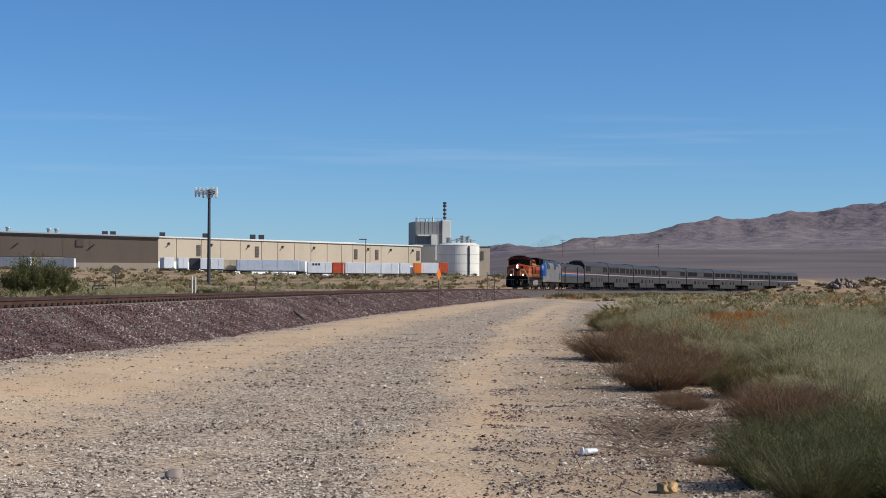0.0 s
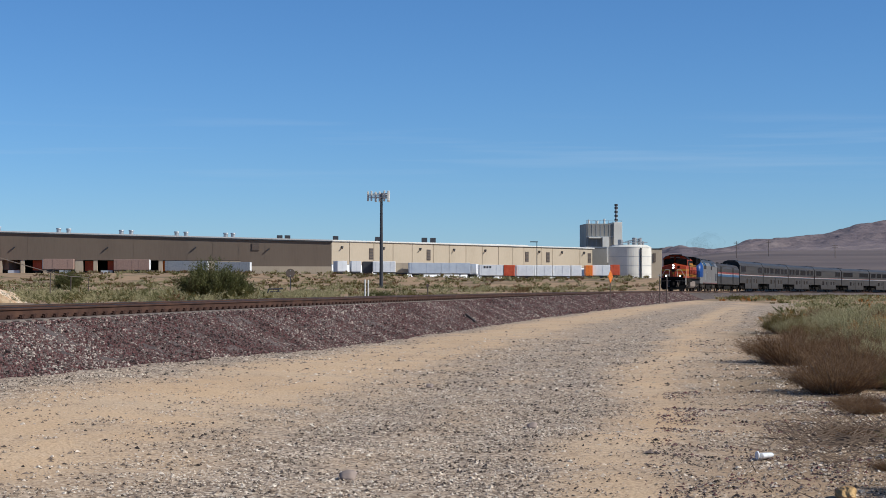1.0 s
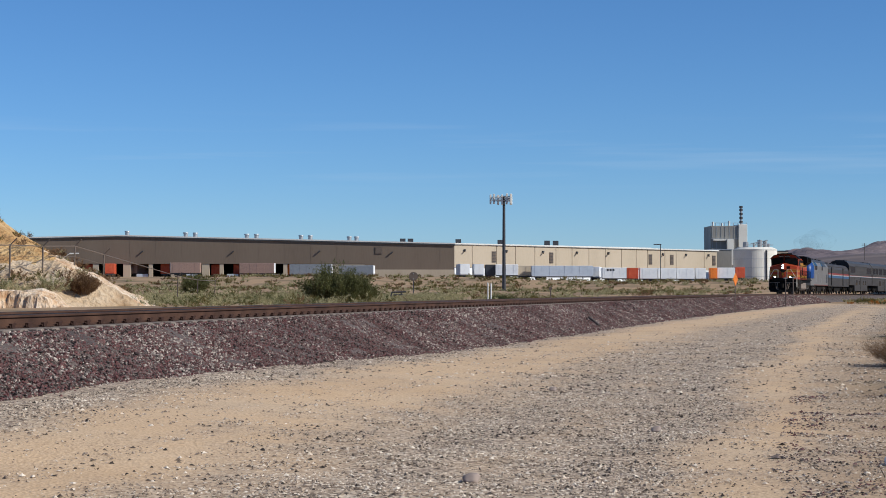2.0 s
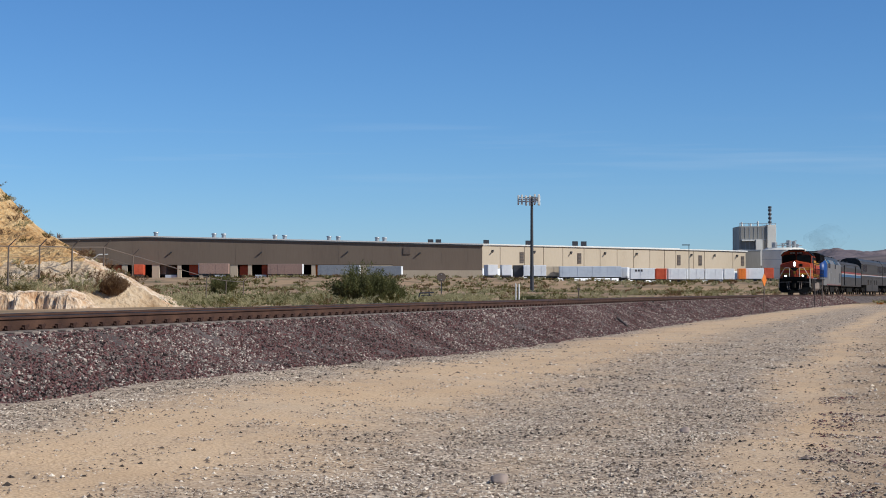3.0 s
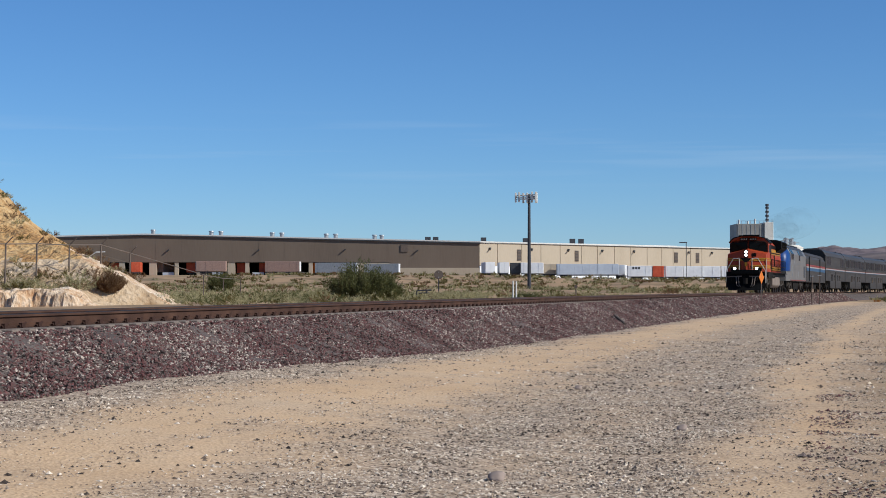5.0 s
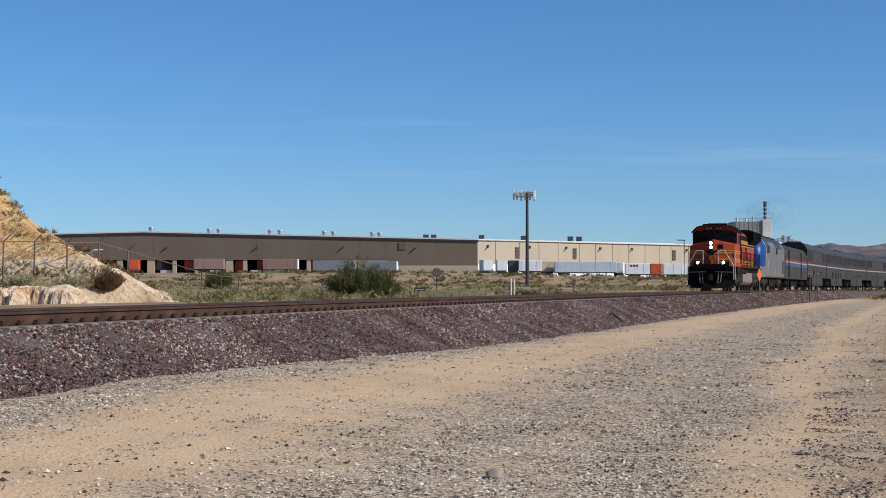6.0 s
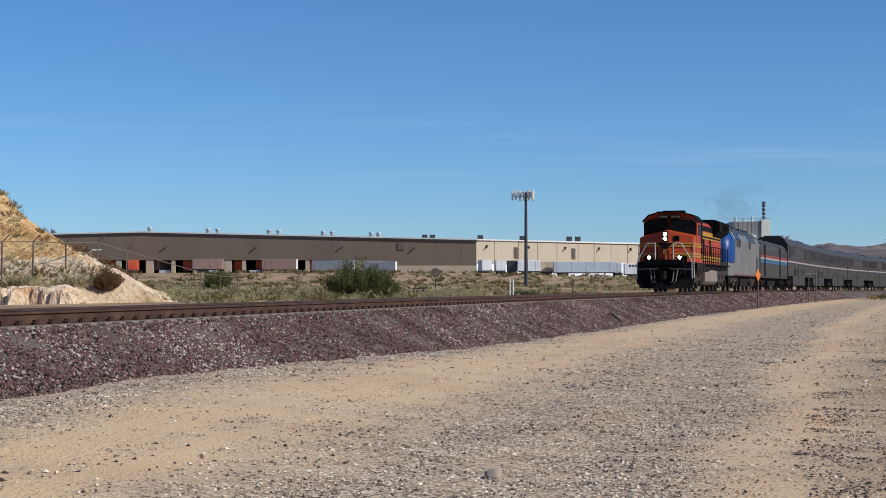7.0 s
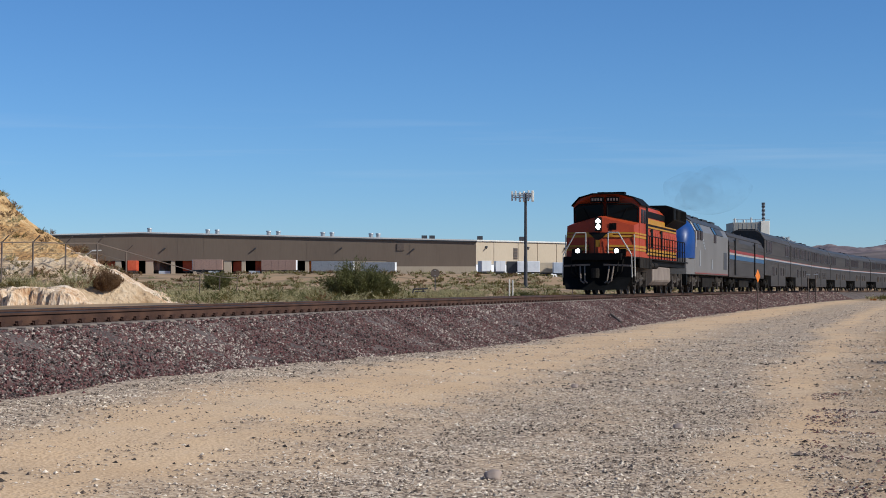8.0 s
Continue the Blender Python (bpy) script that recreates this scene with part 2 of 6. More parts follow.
for leaf_mat in M_LEAF.values():
    nodes, links = leaf_mat.node_tree.nodes, leaf_mat.node_tree.links
    through_leaf, blend = nodes.new("ShaderNodeBsdfTranslucent"), nodes.new("ShaderNodeMixShader")
    blend.inputs[0].default_value = 0.35
    paint = nodes["Principled BSDF"].inputs["Base Color"].links[0].from_socket
    links.new(paint, through_leaf.inputs["Color"])
    links.new(nodes["Principled BSDF"].outputs[0], blend.inputs[1])
    links.new(through_leaf.outputs[0], blend.inputs[2])
    links.new(blend.outputs[0], nodes["Material Output"].inputs["Surface"])
M_TWIG = plain("dry_twig", (0.15, 0.105, 0.072), 0.9, wear=0.4)


# ---- building helpers ----
def box(bm, c, s, m=None):
    """An axis-aligned block of size s about c, moved by m."""
    t = Matrix.Translation(c) @ Matrix.Diagonal((*s, 1))
    return bmesh.ops.create_cube(bm, size=1, matrix=m @ t if m else t)["verts"]


def rod(bm, a, b, r, r2=None, n=8):
    """A round bar from a to b."""
    a, b = Vector(a), Vector(b)
    d = b - a
    t = Matrix.Translation((a + b) / 2) @ d.to_track_quat("Z", "Y").to_matrix().to_4x4()
    return bmesh.ops.create_cone(bm, cap_ends=True, segments=n, radius1=r, radius2=r if r2 is None else r2, depth=d.length, matrix=t)["verts"]


def prism(bm, outline, x0, x1, axis="x"):
    """An outline of (y, z) drawn out from x0 to x1."""
    put = (lambda x, p: (x, p[0], p[1])) if axis == "x" else (lambda x, p: (p[0], x, p[1]))
    a = [bm.verts.new(put(x0, p)) for p in outline]
    b = [bm.verts.new(put(x1, p)) for p in outline]
    k = len(outline)
    for i in range(k):
        bm.faces.new((a[i], a[(i + 1) % k], b[(i + 1) % k], b[i]))
    bm.faces.new(a[::-1])
    bm.faces.new(b)
    return a + b


def finish(bm, name, material, bevel=0.0, smooth=False):
    if bevel:
        bmesh.ops.bevel(bm, geom=bm.edges[:], offset=bevel, segments=1, affect="EDGES", profile=0.5)
    bmesh.ops.recalc_face_normals(bm, faces=bm.faces[:])
    me = bpy.data.meshes.new(name)
    bm.to_mesh(me)
    bm.free()
    me.materials.append(material)
    if smooth:
        me.shade_smooth()
    return me


def part(name, bm, material, parent=None, label="", bevel=0.0, smooth=False, at=None):
    ob = new(name, finish(bm, name, material, bevel, smooth))
    if parent:
        ob.parent = parent
    if at:
        ob.matrix_basis = at
    if label:
        tagged(ob, label)
    return ob


def pydata(name, verts, faces, material, smooth=False):
    me = bpy.data.meshes.new(name)
    me.from_pydata(verts.tolist() if hasattr(verts, "tolist") else verts, [], faces.tolist() if hasattr(faces, "tolist") else faces)
    me.materials.append(material)
    if smooth:
        me.shade_smooth()
    return me


# ---- the line of the track ----
HEADS = np.radians([11.0, 13.1, 15.38, 16.25, 16.9, 20.14, 24.98, 29.99, 37.69, 46.0])
KNOTS = np.array([-120, -57.7, 0, 57.7, 115.4, 173.1, 230.8, 288.5, 384.6, 480])
S_ALL = np.arange(-120, 481, 1.0)
T_ALL = np.interp(S_ALL, KNOTS, HEADS)
_mid = (T_ALL[1:] + T_ALL[:-1]) / 2
X_ALL = np.concatenate([[0], np.cumsum(np.sin(_mid))])
Y_ALL = np.concatenate([[0], np.cumsum(np.cos(_mid))])
X_ALL += 7.0 - X_ALL[120]
Y_ALL += 77.35 - Y_ALL[120]


def rail_z(s):
    return 1.158 - 0.0634 * s / 100 - 0.0492 * (s / 100) ** 2


def on_track(s, off=0.0, up=0.0):
    """A place beside the track, off metres to the right of one who looks away along it, above rail level."""
    x, y, h = np.interp(s, S_ALL, X_ALL), np.interp(s, S_ALL, Y_ALL), np.interp(s, S_ALL, T_ALL)
    return np.array([x + np.cos(h) * off, y - np.sin(h) * off, rail_z(s) + up]), h


def beside(x, y):
    """For arrays of places: how far right of the track, and how far along it."""
    o, s = np.empty(len(x)), np.empty(len(x))
    for a in range(0, len(x), 4000):
        d = (x[a:a + 4000, None] - X_ALL[None, ::3]) ** 2 + (y[a:a + 4000, None] - Y_ALL[None, ::3]) ** 2
        i = np.argmin(d, 1) * 3
        o[a:a + 4000] = (x[a:a + 4000] - X_ALL[i]) * np.cos(T_ALL[i]) - (y[a:a + 4000] - Y_ALL[i]) * np.sin(T_ALL[i])
        s[a:a + 4000] = S_ALL[i] + (x[a:a + 4000] - X_ALL[i]) * np.sin(T_ALL[i]) + (y[a:a + 4000] - Y_ALL[i]) * np.cos(T_ALL[i])
    return o, s


def sstep(a, b, v):
    t = np.clip((v - a) / (b - a), 0, 1)
    return t * t * (3 - 2 * t)


def toe(s):
    return np.interp(s, [-60, -35, -18], [2.85, 3.3, 3.6])


def wob(x, y, f, seed=0.0):
    return np.sin(x * f + seed + 1.7 * np.sin(y * f * 0.7 + seed)) * np.sin(y * f * 1.1 + 2.1 * seed + 1.3 * np.sin(x * f * 0.6))


def ground_z(x, y):
    """Height of the desert floor, without the track bed."""
    x, y = np.asarray(x, float).ravel(), np.asarray(y, float).ravel()
    o, s = beside(x, y)
    r = np.hypot(x, y)
    az = np.degrees(np.arctan2(x, y))
    z = 0.26 * (1 - sstep(22, 44, y)) * (1 - sstep(3, 9, o)) * (o > 0) * sstep(2, 10, y)
    z = z + 0.035 * wob(x, y, 0.9, 1) * sstep(3, 8, r) + 0.012 * wob(x, y, 3.1, 4)
    z = z + (rail_z(s) - 1.15) * (1 - sstep(8, 60, np.abs(o)))
    # beyond the track the land lies higher and climbs to the works' yard
    left = sstep(-3, -7, o)
    z = np.where(o < -3, 0.25 + 0.3 * sstep(-4, -14, o) + 0.15 * wob(x, y, 0.12, 2), z)
    yard = sstep(330, 405, y + 0.25 * x)
    z = z + left * (yard * 2.8 + 1.15 * sstep(140, 330, y) * (1 - sstep(-30, 60, x)) + 0.3 * wob(x, y, 0.07, 5) * sstep(60, 140, y))
    z = np.where((o > 12) & (s > 60), z + 0.25 * wob(x, y, 0.11, 7), z)
    return z + sstep(500, 3300, r) * 62 * sstep(4, 16, az)


def scrub_edge(y):
    """Where the bushes beside the road begin, as x."""
    return np.interp(y, [8, 13.3, 24.7, 47.6, 70, 110, 160], [3.4, 5.0, 7.2, 13.6, 20.5, 33, 50])


def gravel_share(x, y, o):
    """Gravelled wheel tracks run beside the line; between them lies bare sand."""
    o2 = o + 0.35 * wob(x, y, 0.3, 3) + 0.15 * wob(x, y, 1.3, 9)
    return 0.16 * np.sin(o * 7.5 + 0.6 * wob(x, y, 0.2, 6)) * np.sin(o * 2.3) * (o > 5) + np.interp(o2, [3.0, 3.6, 4.2, 4.9, 6.3, 7.3, 8.4, 9.4, 10.4, 10.85, 11.4, 11.9, 12.5, 13.3, 16, 21, 26, 40], [1, 0.9, 0.35, 0.05, 0.06, 0.5, 0.85, 0.72, 1.0, 0.3, 0.05, 0.5, 0.35, 0.9, 0.95, 0.85, 0.6, 0.4])


# ---- ground ----
def make_ground():
    def axis(parts):
        out = []
        for a, b, d in parts:
            out += list(np.arange(a, b, d))
        return np.array(out + [parts[-1][1]])
    xs = axis([(-4600, -800, 380), (-800, -200, 60), (-200, -30, 10), (-30, 30, 0.5), (30, 80, 1.5), (80, 300, 10), (300, 1000, 70), (1000, 4600, 200)])
    ys = axis([(-400, -20, 60), (-20, 6, 2.5), (6, 60, 0.5), (60, 130, 1.5), (130, 500, 7), (500, 1000, 60), (1000, 4700, 180)])
    gx, gy = np.meshgrid(xs, ys)
    x, y = gx.ravel(), gy.ravel()
    z = ground_z(x, y)
    nx, ny = len(xs), len(ys)
    i = np.arange(nx * ny).reshape(ny, nx)
    f = np.stack([i[:-1, :-1], i[:-1, 1:], i[1:, 1:], i[1:, :-1]], -1).reshape(-1, 4)
    me = pydata("ground", np.stack([x, y, z], 1), f, M_GROUND, True)
    o, s = beside(x, y)
    r = np.hypot(x, y)
    g = gravel_share(x, y, o)
    for name, v in (("gravel", np.where(o > 0, g, 0.3)),
                    ("scrub", np.maximum(sstep(-4, -9, o), sstep(-2.4, 0.2, x - scrub_edge(y) + 0.5 * wob(x, y, 0.8, 2)) * sstep(4, 9, y))),
                    ("plain", sstep(450, 900, r))):
        at = me.attributes.new(name, "FLOAT", "POINT")
        at.data.foreach_set("value", v.astype(np.float32))
    tagged(new("ground", me), "sandy desert floor with gravel wheel tracks beside the railway", "ground", kind="structure")


make_ground()


def stones(n, s0, s1, o0, o1, height, size, seed, keep=None):
    """Little broken stones, each an eight-sided lump of its own, strewn beside the track."""
    g = np.random.default_rng(seed)
    s, o = g.uniform(s0, s1, n), g.uniform(0, 1, n)
    o = o0 + (o1 - o0) * o
    if keep is not None:
        k = keep(s, o, g)
        s, o = s[k], o[k]
        n = len(s)
    x, y = np.interp(s, S_ALL, X_ALL), np.interp(s, S_ALL, Y_ALL)
    h = np.interp(s, S_ALL, T_ALL)
    p = np.stack([x + np.cos(h) * o, y - np.sin(h) * o], 1)
    z = height(p[:, 0], p[:, 1], s, o)
    r = size * np.exp(g.normal(0, 0.27, n))
    base = np.array([[1, 0, 0], [0, 1, 0], [-1, 0, 0], [0, -1, 0], [0, 0, 1], [0, 0, -1]], float)
    v = base[None] * g.uniform(0.75, 1.15, (n, 6, 1)) + g.normal(0, 0.17, (n, 6, 3))
    a, t = g.uniform(0, 6.3, n), g.uniform(-0.8, 0.8, n)
    ca, sa, ct, st = np.cos(a), np.sin(a), np.cos(t), np.sin(t)
    vx, vy, vz = v[..., 0], v[..., 1], v[..., 2] * 0.85
    vy, vz = vy * ct[:, None] - vz * st[:, None], vy * st[:, None] + vz * ct[:, None]
    vx, vy = vx * ca[:, None] - vy * sa[:, None], vx * sa[:, None] + vy * ca[:, None]
    v = np.stack([vx, vy, vz], -1) * r[:, None, None]
    v[..., 0] += p[:, 0, None]
    v[..., 1] += p[:, 1, None]
    v[..., 2] += (z + r * 0.25)[:, None]
    f = np.array([[0, 1, 4], [1, 2, 4], [2, 3, 4], [3, 0, 4], [1, 0, 5], [2, 1, 5], [3, 2, 5], [0, 3, 5]])
    return v.reshape(-1, 3), (f[None] + 6 * np.arange(n)[:, None, None]).reshape(-1, 3)


def bed_z(s, o):
    """Surface of the ballast across the track."""
    t = toe(s)
    ground = ground_z(*[np.interp(s, S_ALL, q) + k(np.interp(s, S_ALL, T_ALL)) * t * e for q, k, e in ((X_ALL, np.cos, 1), (Y_ALL, np.sin, -1))])
    top = rail_z(s) - 0.24
    f = np.clip((np.abs(o) - 1.45) / (t - 1.45), 0, 1)
    return top + (np.where(o > 0, ground, np.maximum(ground, 0.3)) - 0.03 - top) * f ** 0.92


def make_bed():
    s = np.concatenate([np.arange(-110, 40, 0.5), np.arange(40, 470, 3)])
    across = np.array([-1, -0.75, -0.5, -0.25, 0, 0.25, 0.5, 0.7, 0.8, 0.9, 1.0])
    rows = []
    g = np.random.default_rng(3)
    for c in across:
        o = c * toe(s)
        x, y, h = np.interp(s, S_ALL, X_ALL), np.interp(s, S_ALL, Y_ALL), np.interp(s, S_ALL, T_ALL)
        rows.append(np.stack([x + np.cos(h) * o, y - np.sin(h) * o, bed_z(s, o) + g.normal(0, 0.012, len(s)) - (0.12 if abs(c) == 1 else 0)], 1))
    v = np.stack(rows)
    i = np.arange(v.shape[0] * v.shape[1]).reshape(v.shape[:2])
    f = np.stack([i[:-1, :-1], i[:-1, 1:], i[1:, 1:], i[1:, :-1]], -1).reshape(-1, 4)
    tagged(new("ballast_bed", pydata("ballast_bed", v.reshape(-1, 3), f, M_BALLAST)), "purple-grey crushed stone bed under the railway track", "ballast", kind="structure")
    hz = lambda x, y, s, o: bed_z(s, o)
    for k, (n, a, b, size) in enumerate(((70000, -63, -36, 0.021), (50000, -36, 0, 0.025), (24000, 0, 60, 0.036), (22000, 60, 150, 0.055))):
        v, f = stones(n, a, b, 0.85, 3.75, hz, size, 10 + k, keep=lambda s, o, g: o < toe(s) + g.uniform(-0.1, 0.25, len(s)))
        tagged(new("ballast_stones", pydata("ballast_stones", v, f, M_STONE)), "loose red and grey ballast stones on the track shoulder", "stones", kind="stuff")


make_bed()


def make_track():
    track = tagged(new("railway_track"), "rusty steel rails on sleepers along a ballast bank", "railway track", kind="structure")
    prof = [(-0.075, -0.186), (0.075, -0.186), (0.075, -0.174), (0.012, -0.155), (0.01, -0.05), (0.037, -0.04), (0.037, -0.008), (0.03, 0), (-0.03, 0), (-0.037, -0.008), (-0.037, -0.04), (-0.01, -0.05), (-0.012, -0.155), (-0.075, -0.174)]
    s = np.concatenate([np.arange(-112, 60, 2.0), np.arange(60, 475, 5)])
    x, y, h = np.interp(s, S_ALL, X_ALL), np.interp(s, S_ALL, Y_ALL), np.interp(s, S_ALL, T_ALL)
    for side in (-0.755, 0.755):
        v = np.stack([np.stack([x + np.cos(h) * (side + a), y - np.sin(h) * (side + a), rail_z(s) + b], 1) for a, b in prof])
        k, n = v.shape[:2]
        i = np.arange(k * n).reshape(k, n)
        j = np.roll(i, -1, 0)
        f = np.stack([i[:, :-1], j[:, :-1], j[:, 1:], i[:, 1:]], -1)
        me = pydata("rail", v.reshape(-1, 3), f.reshape(-1, 4), M_RAIL)
        me.materials.append(M_RAILTOP)
        me.polygons.foreach_set("material_index", np.repeat(np.isin(np.arange(k), (6, 7, 8)).astype(np.int32), n - 1))
        new("rail", me).parent = track
    bm = bmesh.new()
    box(bm, (0, 0, -0.29), (2.6, 0.23, 0.2))
    tie = finish(bm, "sleeper", M_TIE, 0.012)
    bm = bmesh.new()
    for side in (-0.755, 0.755):
        box(bm, (side, 0, -0.187), (0.34, 0.19, 0.02))
        for e in (-0.1, 0.1):
            rod(bm, (side + e, -0.07, -0.17), (side + e * 1.2, 0.08, -0.125), 0.02, n=6)
            box(bm, (side + e * 1.1, 0, -0.15), (0.05, 0.1, 0.055))
    clip = finish(bm, "rail_clips", M_CLIP)
    for a in np.arange(-63, 80, 0.5):
        p, head = on_track(a)
        t = new("sleeper", tie)
        t.parent, t.matrix_basis = track, pose(*p, 0, 0, -math.degrees(head))
        c = new("rail_clips", clip)
        c.parent = t
    track["label"] = "rusty steel rails on sleepers along a ballast bank"


make_track()


# ---- far hills ----
def make_mountains():
    az = np.radians(np.linspace(9.5, 48, 330))
    rr = np.linspace(2300, 4700, 90)
    crest = np.interp(np.degrees(az), [9.5, 11.5, 12.9, 14.0, 16, 18.5, 19.8, 20.6, 22.1, 23.1, 25.2, 30, 48], [58, 90, 102, 90, 113, 144, 162, 156, 176, 172, 200, 225, 150])
    v = []
    for i, a in enumerate(az):
        for r in rr:
            x, y = math.sin(a) * r, math.cos(a) * r
            t = min(max((r - 2700) / (4150 - 2700), 0), 1)
            rid = noise.ridged_multi_fractal(Vector((x / 620, y / 760, 3.1)), 0.9, 2.1, 6, 1.0, 2.0) / 2.2
            fine = noise.fractal(Vector((x / 190, y / 260, 7.7)), 0.8, 2.0, 5)
            s = t ** 1.7
            fall = 1 - 0.6 * min(max((r - 4200) / 500, 0), 1)
            low = 62 * float(sstep(500, 3300, np.float64(r))) * float(sstep(4, 16, np.degrees(a))) - 1.5
            h = low + (crest[i] - low) * s * (0.62 + 0.42 * rid * (1 - 0.35 * s) + 0.2 * s) * fall + fine * 19 * s
            v.append((x, y, h if r > rr[0] else -40))
    n, k = len(az), len(rr)
    i = np.arange(n * k).reshape(n, k)
    f = np.stack([i[:-1, :-1], i[:-1, 1:], i[1:, 1:], i[1:, :-1]], -1).reshape(-1, 4)
    tagged(new("mountain_range", pydata("mountain_range", v, f, M_MOUNT, True)), "bare purple-brown desert mountains, haze tinted into their colour", "mountain", kind="structure")


make_mountains()


def boulder_pile(name, centre, spread, n, size, material, label, seed):
    g = np.random.default_rng(seed)
    bm = bmesh.new()
    for _ in range(n):
        a, d = g.uniform(0, 6.28), g.uniform(0, 1) ** 0.7
        x, y = centre[0] + math.cos(a) * d * spread[0], centre[1] + math.sin(a) * d * spread[1]
        r = size * g.uniform(0.4, 1.3)
        z = float(ground_z([x], [y])[0]) + (1 - d) * spread[2]
        vs = bmesh.ops.create_icosphere(bm, subdivisions=2, radius=r, matrix=pose(x, y, z, *g.uniform(0, 360, 3)))["verts"]
        for q in vs:
            q.co += noise.noise_vector(q.co / r * 0.9) * r * 0.45
    return tagged(part(name, bm, material), label, "rocks", kind="stuff")


boulder_pile("rock_outcrop", (208, 425), (30, 12, 4.6), 330, 0.85, M_ROCK, "grey-brown boulders heaped on a low desert rise", 5)
boulder_pile("rock_outcrop", (184, 414), (8, 5, 4.6), 90, 0.6, M_CHALK_ROCK, "tan rocky knoll beyond the railway curve", 6)


def make_knoll():
    """A low sandy rise beyond the end of the train."""
    cx, cy, rx, ry = 200.0, 422.0, 48.0, 22.0
    v, f = [], []
    ni, nj = 34, 90
    for i in range(ni):
        for j in range(nj):
            d, a = i / (ni - 1), j / nj * math.tau
            x, y = cx + math.cos(a) * d * rx, cy + math.sin(a) * d * ry
            bump = noise.fractal(Vector((x / 9, y / 9, 2)), 0.8, 2, 5)
            v.append((x, y, float(ground_z([x], [y])[0]) - 0.6 + (1 - d * d) * (3.0 + 2.2 * bump) + 0.4))
    for i in range(ni - 1):
        for j in range(nj):
            f.append((i * nj + j, i * nj + (j + 1) % nj, (i + 1) * nj + (j + 1) % nj, (i + 1) * nj + j))
    tagged(new("sandy_knoll", pydata("sandy_knoll", v, f, M_KNOLL, True)), "low tan sandy rise beyond the railway curve", "hill", kind="structure")


make_knoll()


# ---- the cut hill and its fence ----
def make_hill():
    xs, ys = np.concatenate([np.arange(-75, -31, 1.0), np.arange(-31, -8, 0.22)]), np.concatenate([np.arange(79.2, 84, 0.18), np.arange(84, 112, 0.5), np.arange(112, 150, 2)])
    v, cols = [], []
    for y in ys:
        for x in xs:
            n1 = noise.fractal(Vector((x / 6, y / 6, 1)), 0.8, 2, 5)
            n2 = noise.fractal(Vector((x / 1.0, y / 1.0, 5)), 0.6, 2, 5)
            g0 = float(0.45)
            n3 = noise.fractal(Vector((x / 0.7, y / 4, 9)), 0.8, 2, 4)
            edge = -17.0 - 0.17 * (y - 100)
            flank = 1.05 + 0.5 * (edge - x) + 0.085 * max(0, edge - x - 6) ** 2 + 0.45 * n1
            front = 1.42 + max(0, y - 85) * (0.30 + 0.05 * n1) + 0.25 * n1
            top = 15 + n1
            if y < 90:
                flank = min(flank, 0.5 + 0.55 * (-16.5 - x) + 0.3 * n1 + max(0, y - 86))
            back = 7.6 + n1 - (y - 110) * 0.6
            z = min(flank, front if y > 82.6 else 1.42, top, back)
            cut = sstep(80.6 + 0.5 * n1 + 0.2 * n3 + 0.35 * n2, 81.2 + 0.5 * n1 + 0.2 * n3 + 0.7 * n2, np.float64(y))  # the sheer cut beside the line
            low = min(g0 - 0.6, z)
            z = low + (z - low) * float(cut) + (0.2 if y < 84 else 0.12) * n2
            z = max(z, -0.5)
            v.append((x, y, z))
            cols.append(1 if ((y < 83.0 + 0.6 * n2 and x < -15.2) or (flank < front + 0.1 and y > 87 and z < 3.6 + n1 and edge - x < 5)) else (2 if z + 1.3 * n1 + 0.5 * n2 < 2.8 else 0))
    nx, ny = len(xs), len(ys)
    i = np.arange(nx * ny).reshape(ny, nx)
    f = np.stack([i[:-1, :-1], i[:-1, 1:], i[1:, 1:], i[1:, :-1]], -1).reshape(-1, 4)
    me = pydata("cut_hill", v, f, M_HILL)
    me.materials.append(M_CHALK)
    me.materials.append(M_TALUS)
    me.polygons.foreach_set("material_index", np.array(cols, np.int32)[f[:, 0]])
    tagged(new("cut_hill", me), "orange earth hill with a pale sheer cut at its foot", "hill", kind="structure")


make_hill()


def make_fence():
    fence = tagged(new("chain_link_fence"), "rusty wire fence with slanted barbed-wire arms on a slope", "fence")
    spots = [(-25.6, 79.6, 1.5), (-23.8, 81.8, 1.5), (-21.9, 84, 1.45), (-20.96, 86.5, 1.53), (-19.85, 89, 1.53), (-18.7, 91.5, 1.6), (-17.6, 94, 1.2), (-20.1, 140, 0.65), (-21.1, 160, 0.45), (-22.5, 185, 0.5)]
    tops = []
    for x, y, z in spots:
        bm = bmesh.new()
        h = 2.25 if y < 100 else 1.95
        rod(bm, (x, y, z - 0.5), (x + 0.04, y, z + h), 0.045, n=8)
        bmesh.ops.create_uvsphere(bm, u_segments=8, v_segments=5, radius=0.06, matrix=pose(x + 0.04, y, z + h))
        part("post", bm, M_POST, fence)
        bm = bmesh.new()
        rod(bm, (x + 0.04, y, z + h), (x + 0.42, y - 0.1, z + h + 0.36), 0.03, n=6)
        part("barb_arm", bm, M_POST, fence)
        tops.append(Vector((x + 0.04, y, z + h)))
    for drop, r in ((0.0, 0.03), (0.55, 0.008), (1.1, 0.008), (1.65, 0.008), (2.1, 0.01)):
        run = tops if not drop else tops[:7]
        for a, b in zip(run, run[1:]):
            bm = bmesh.new()
            rod(bm, a - Vector((0, 0, drop)), b - Vector((0, 0, drop)), r, n=5)
            part("top_rail" if not drop else "wire", bm, M_POST, fence)


make_fence()


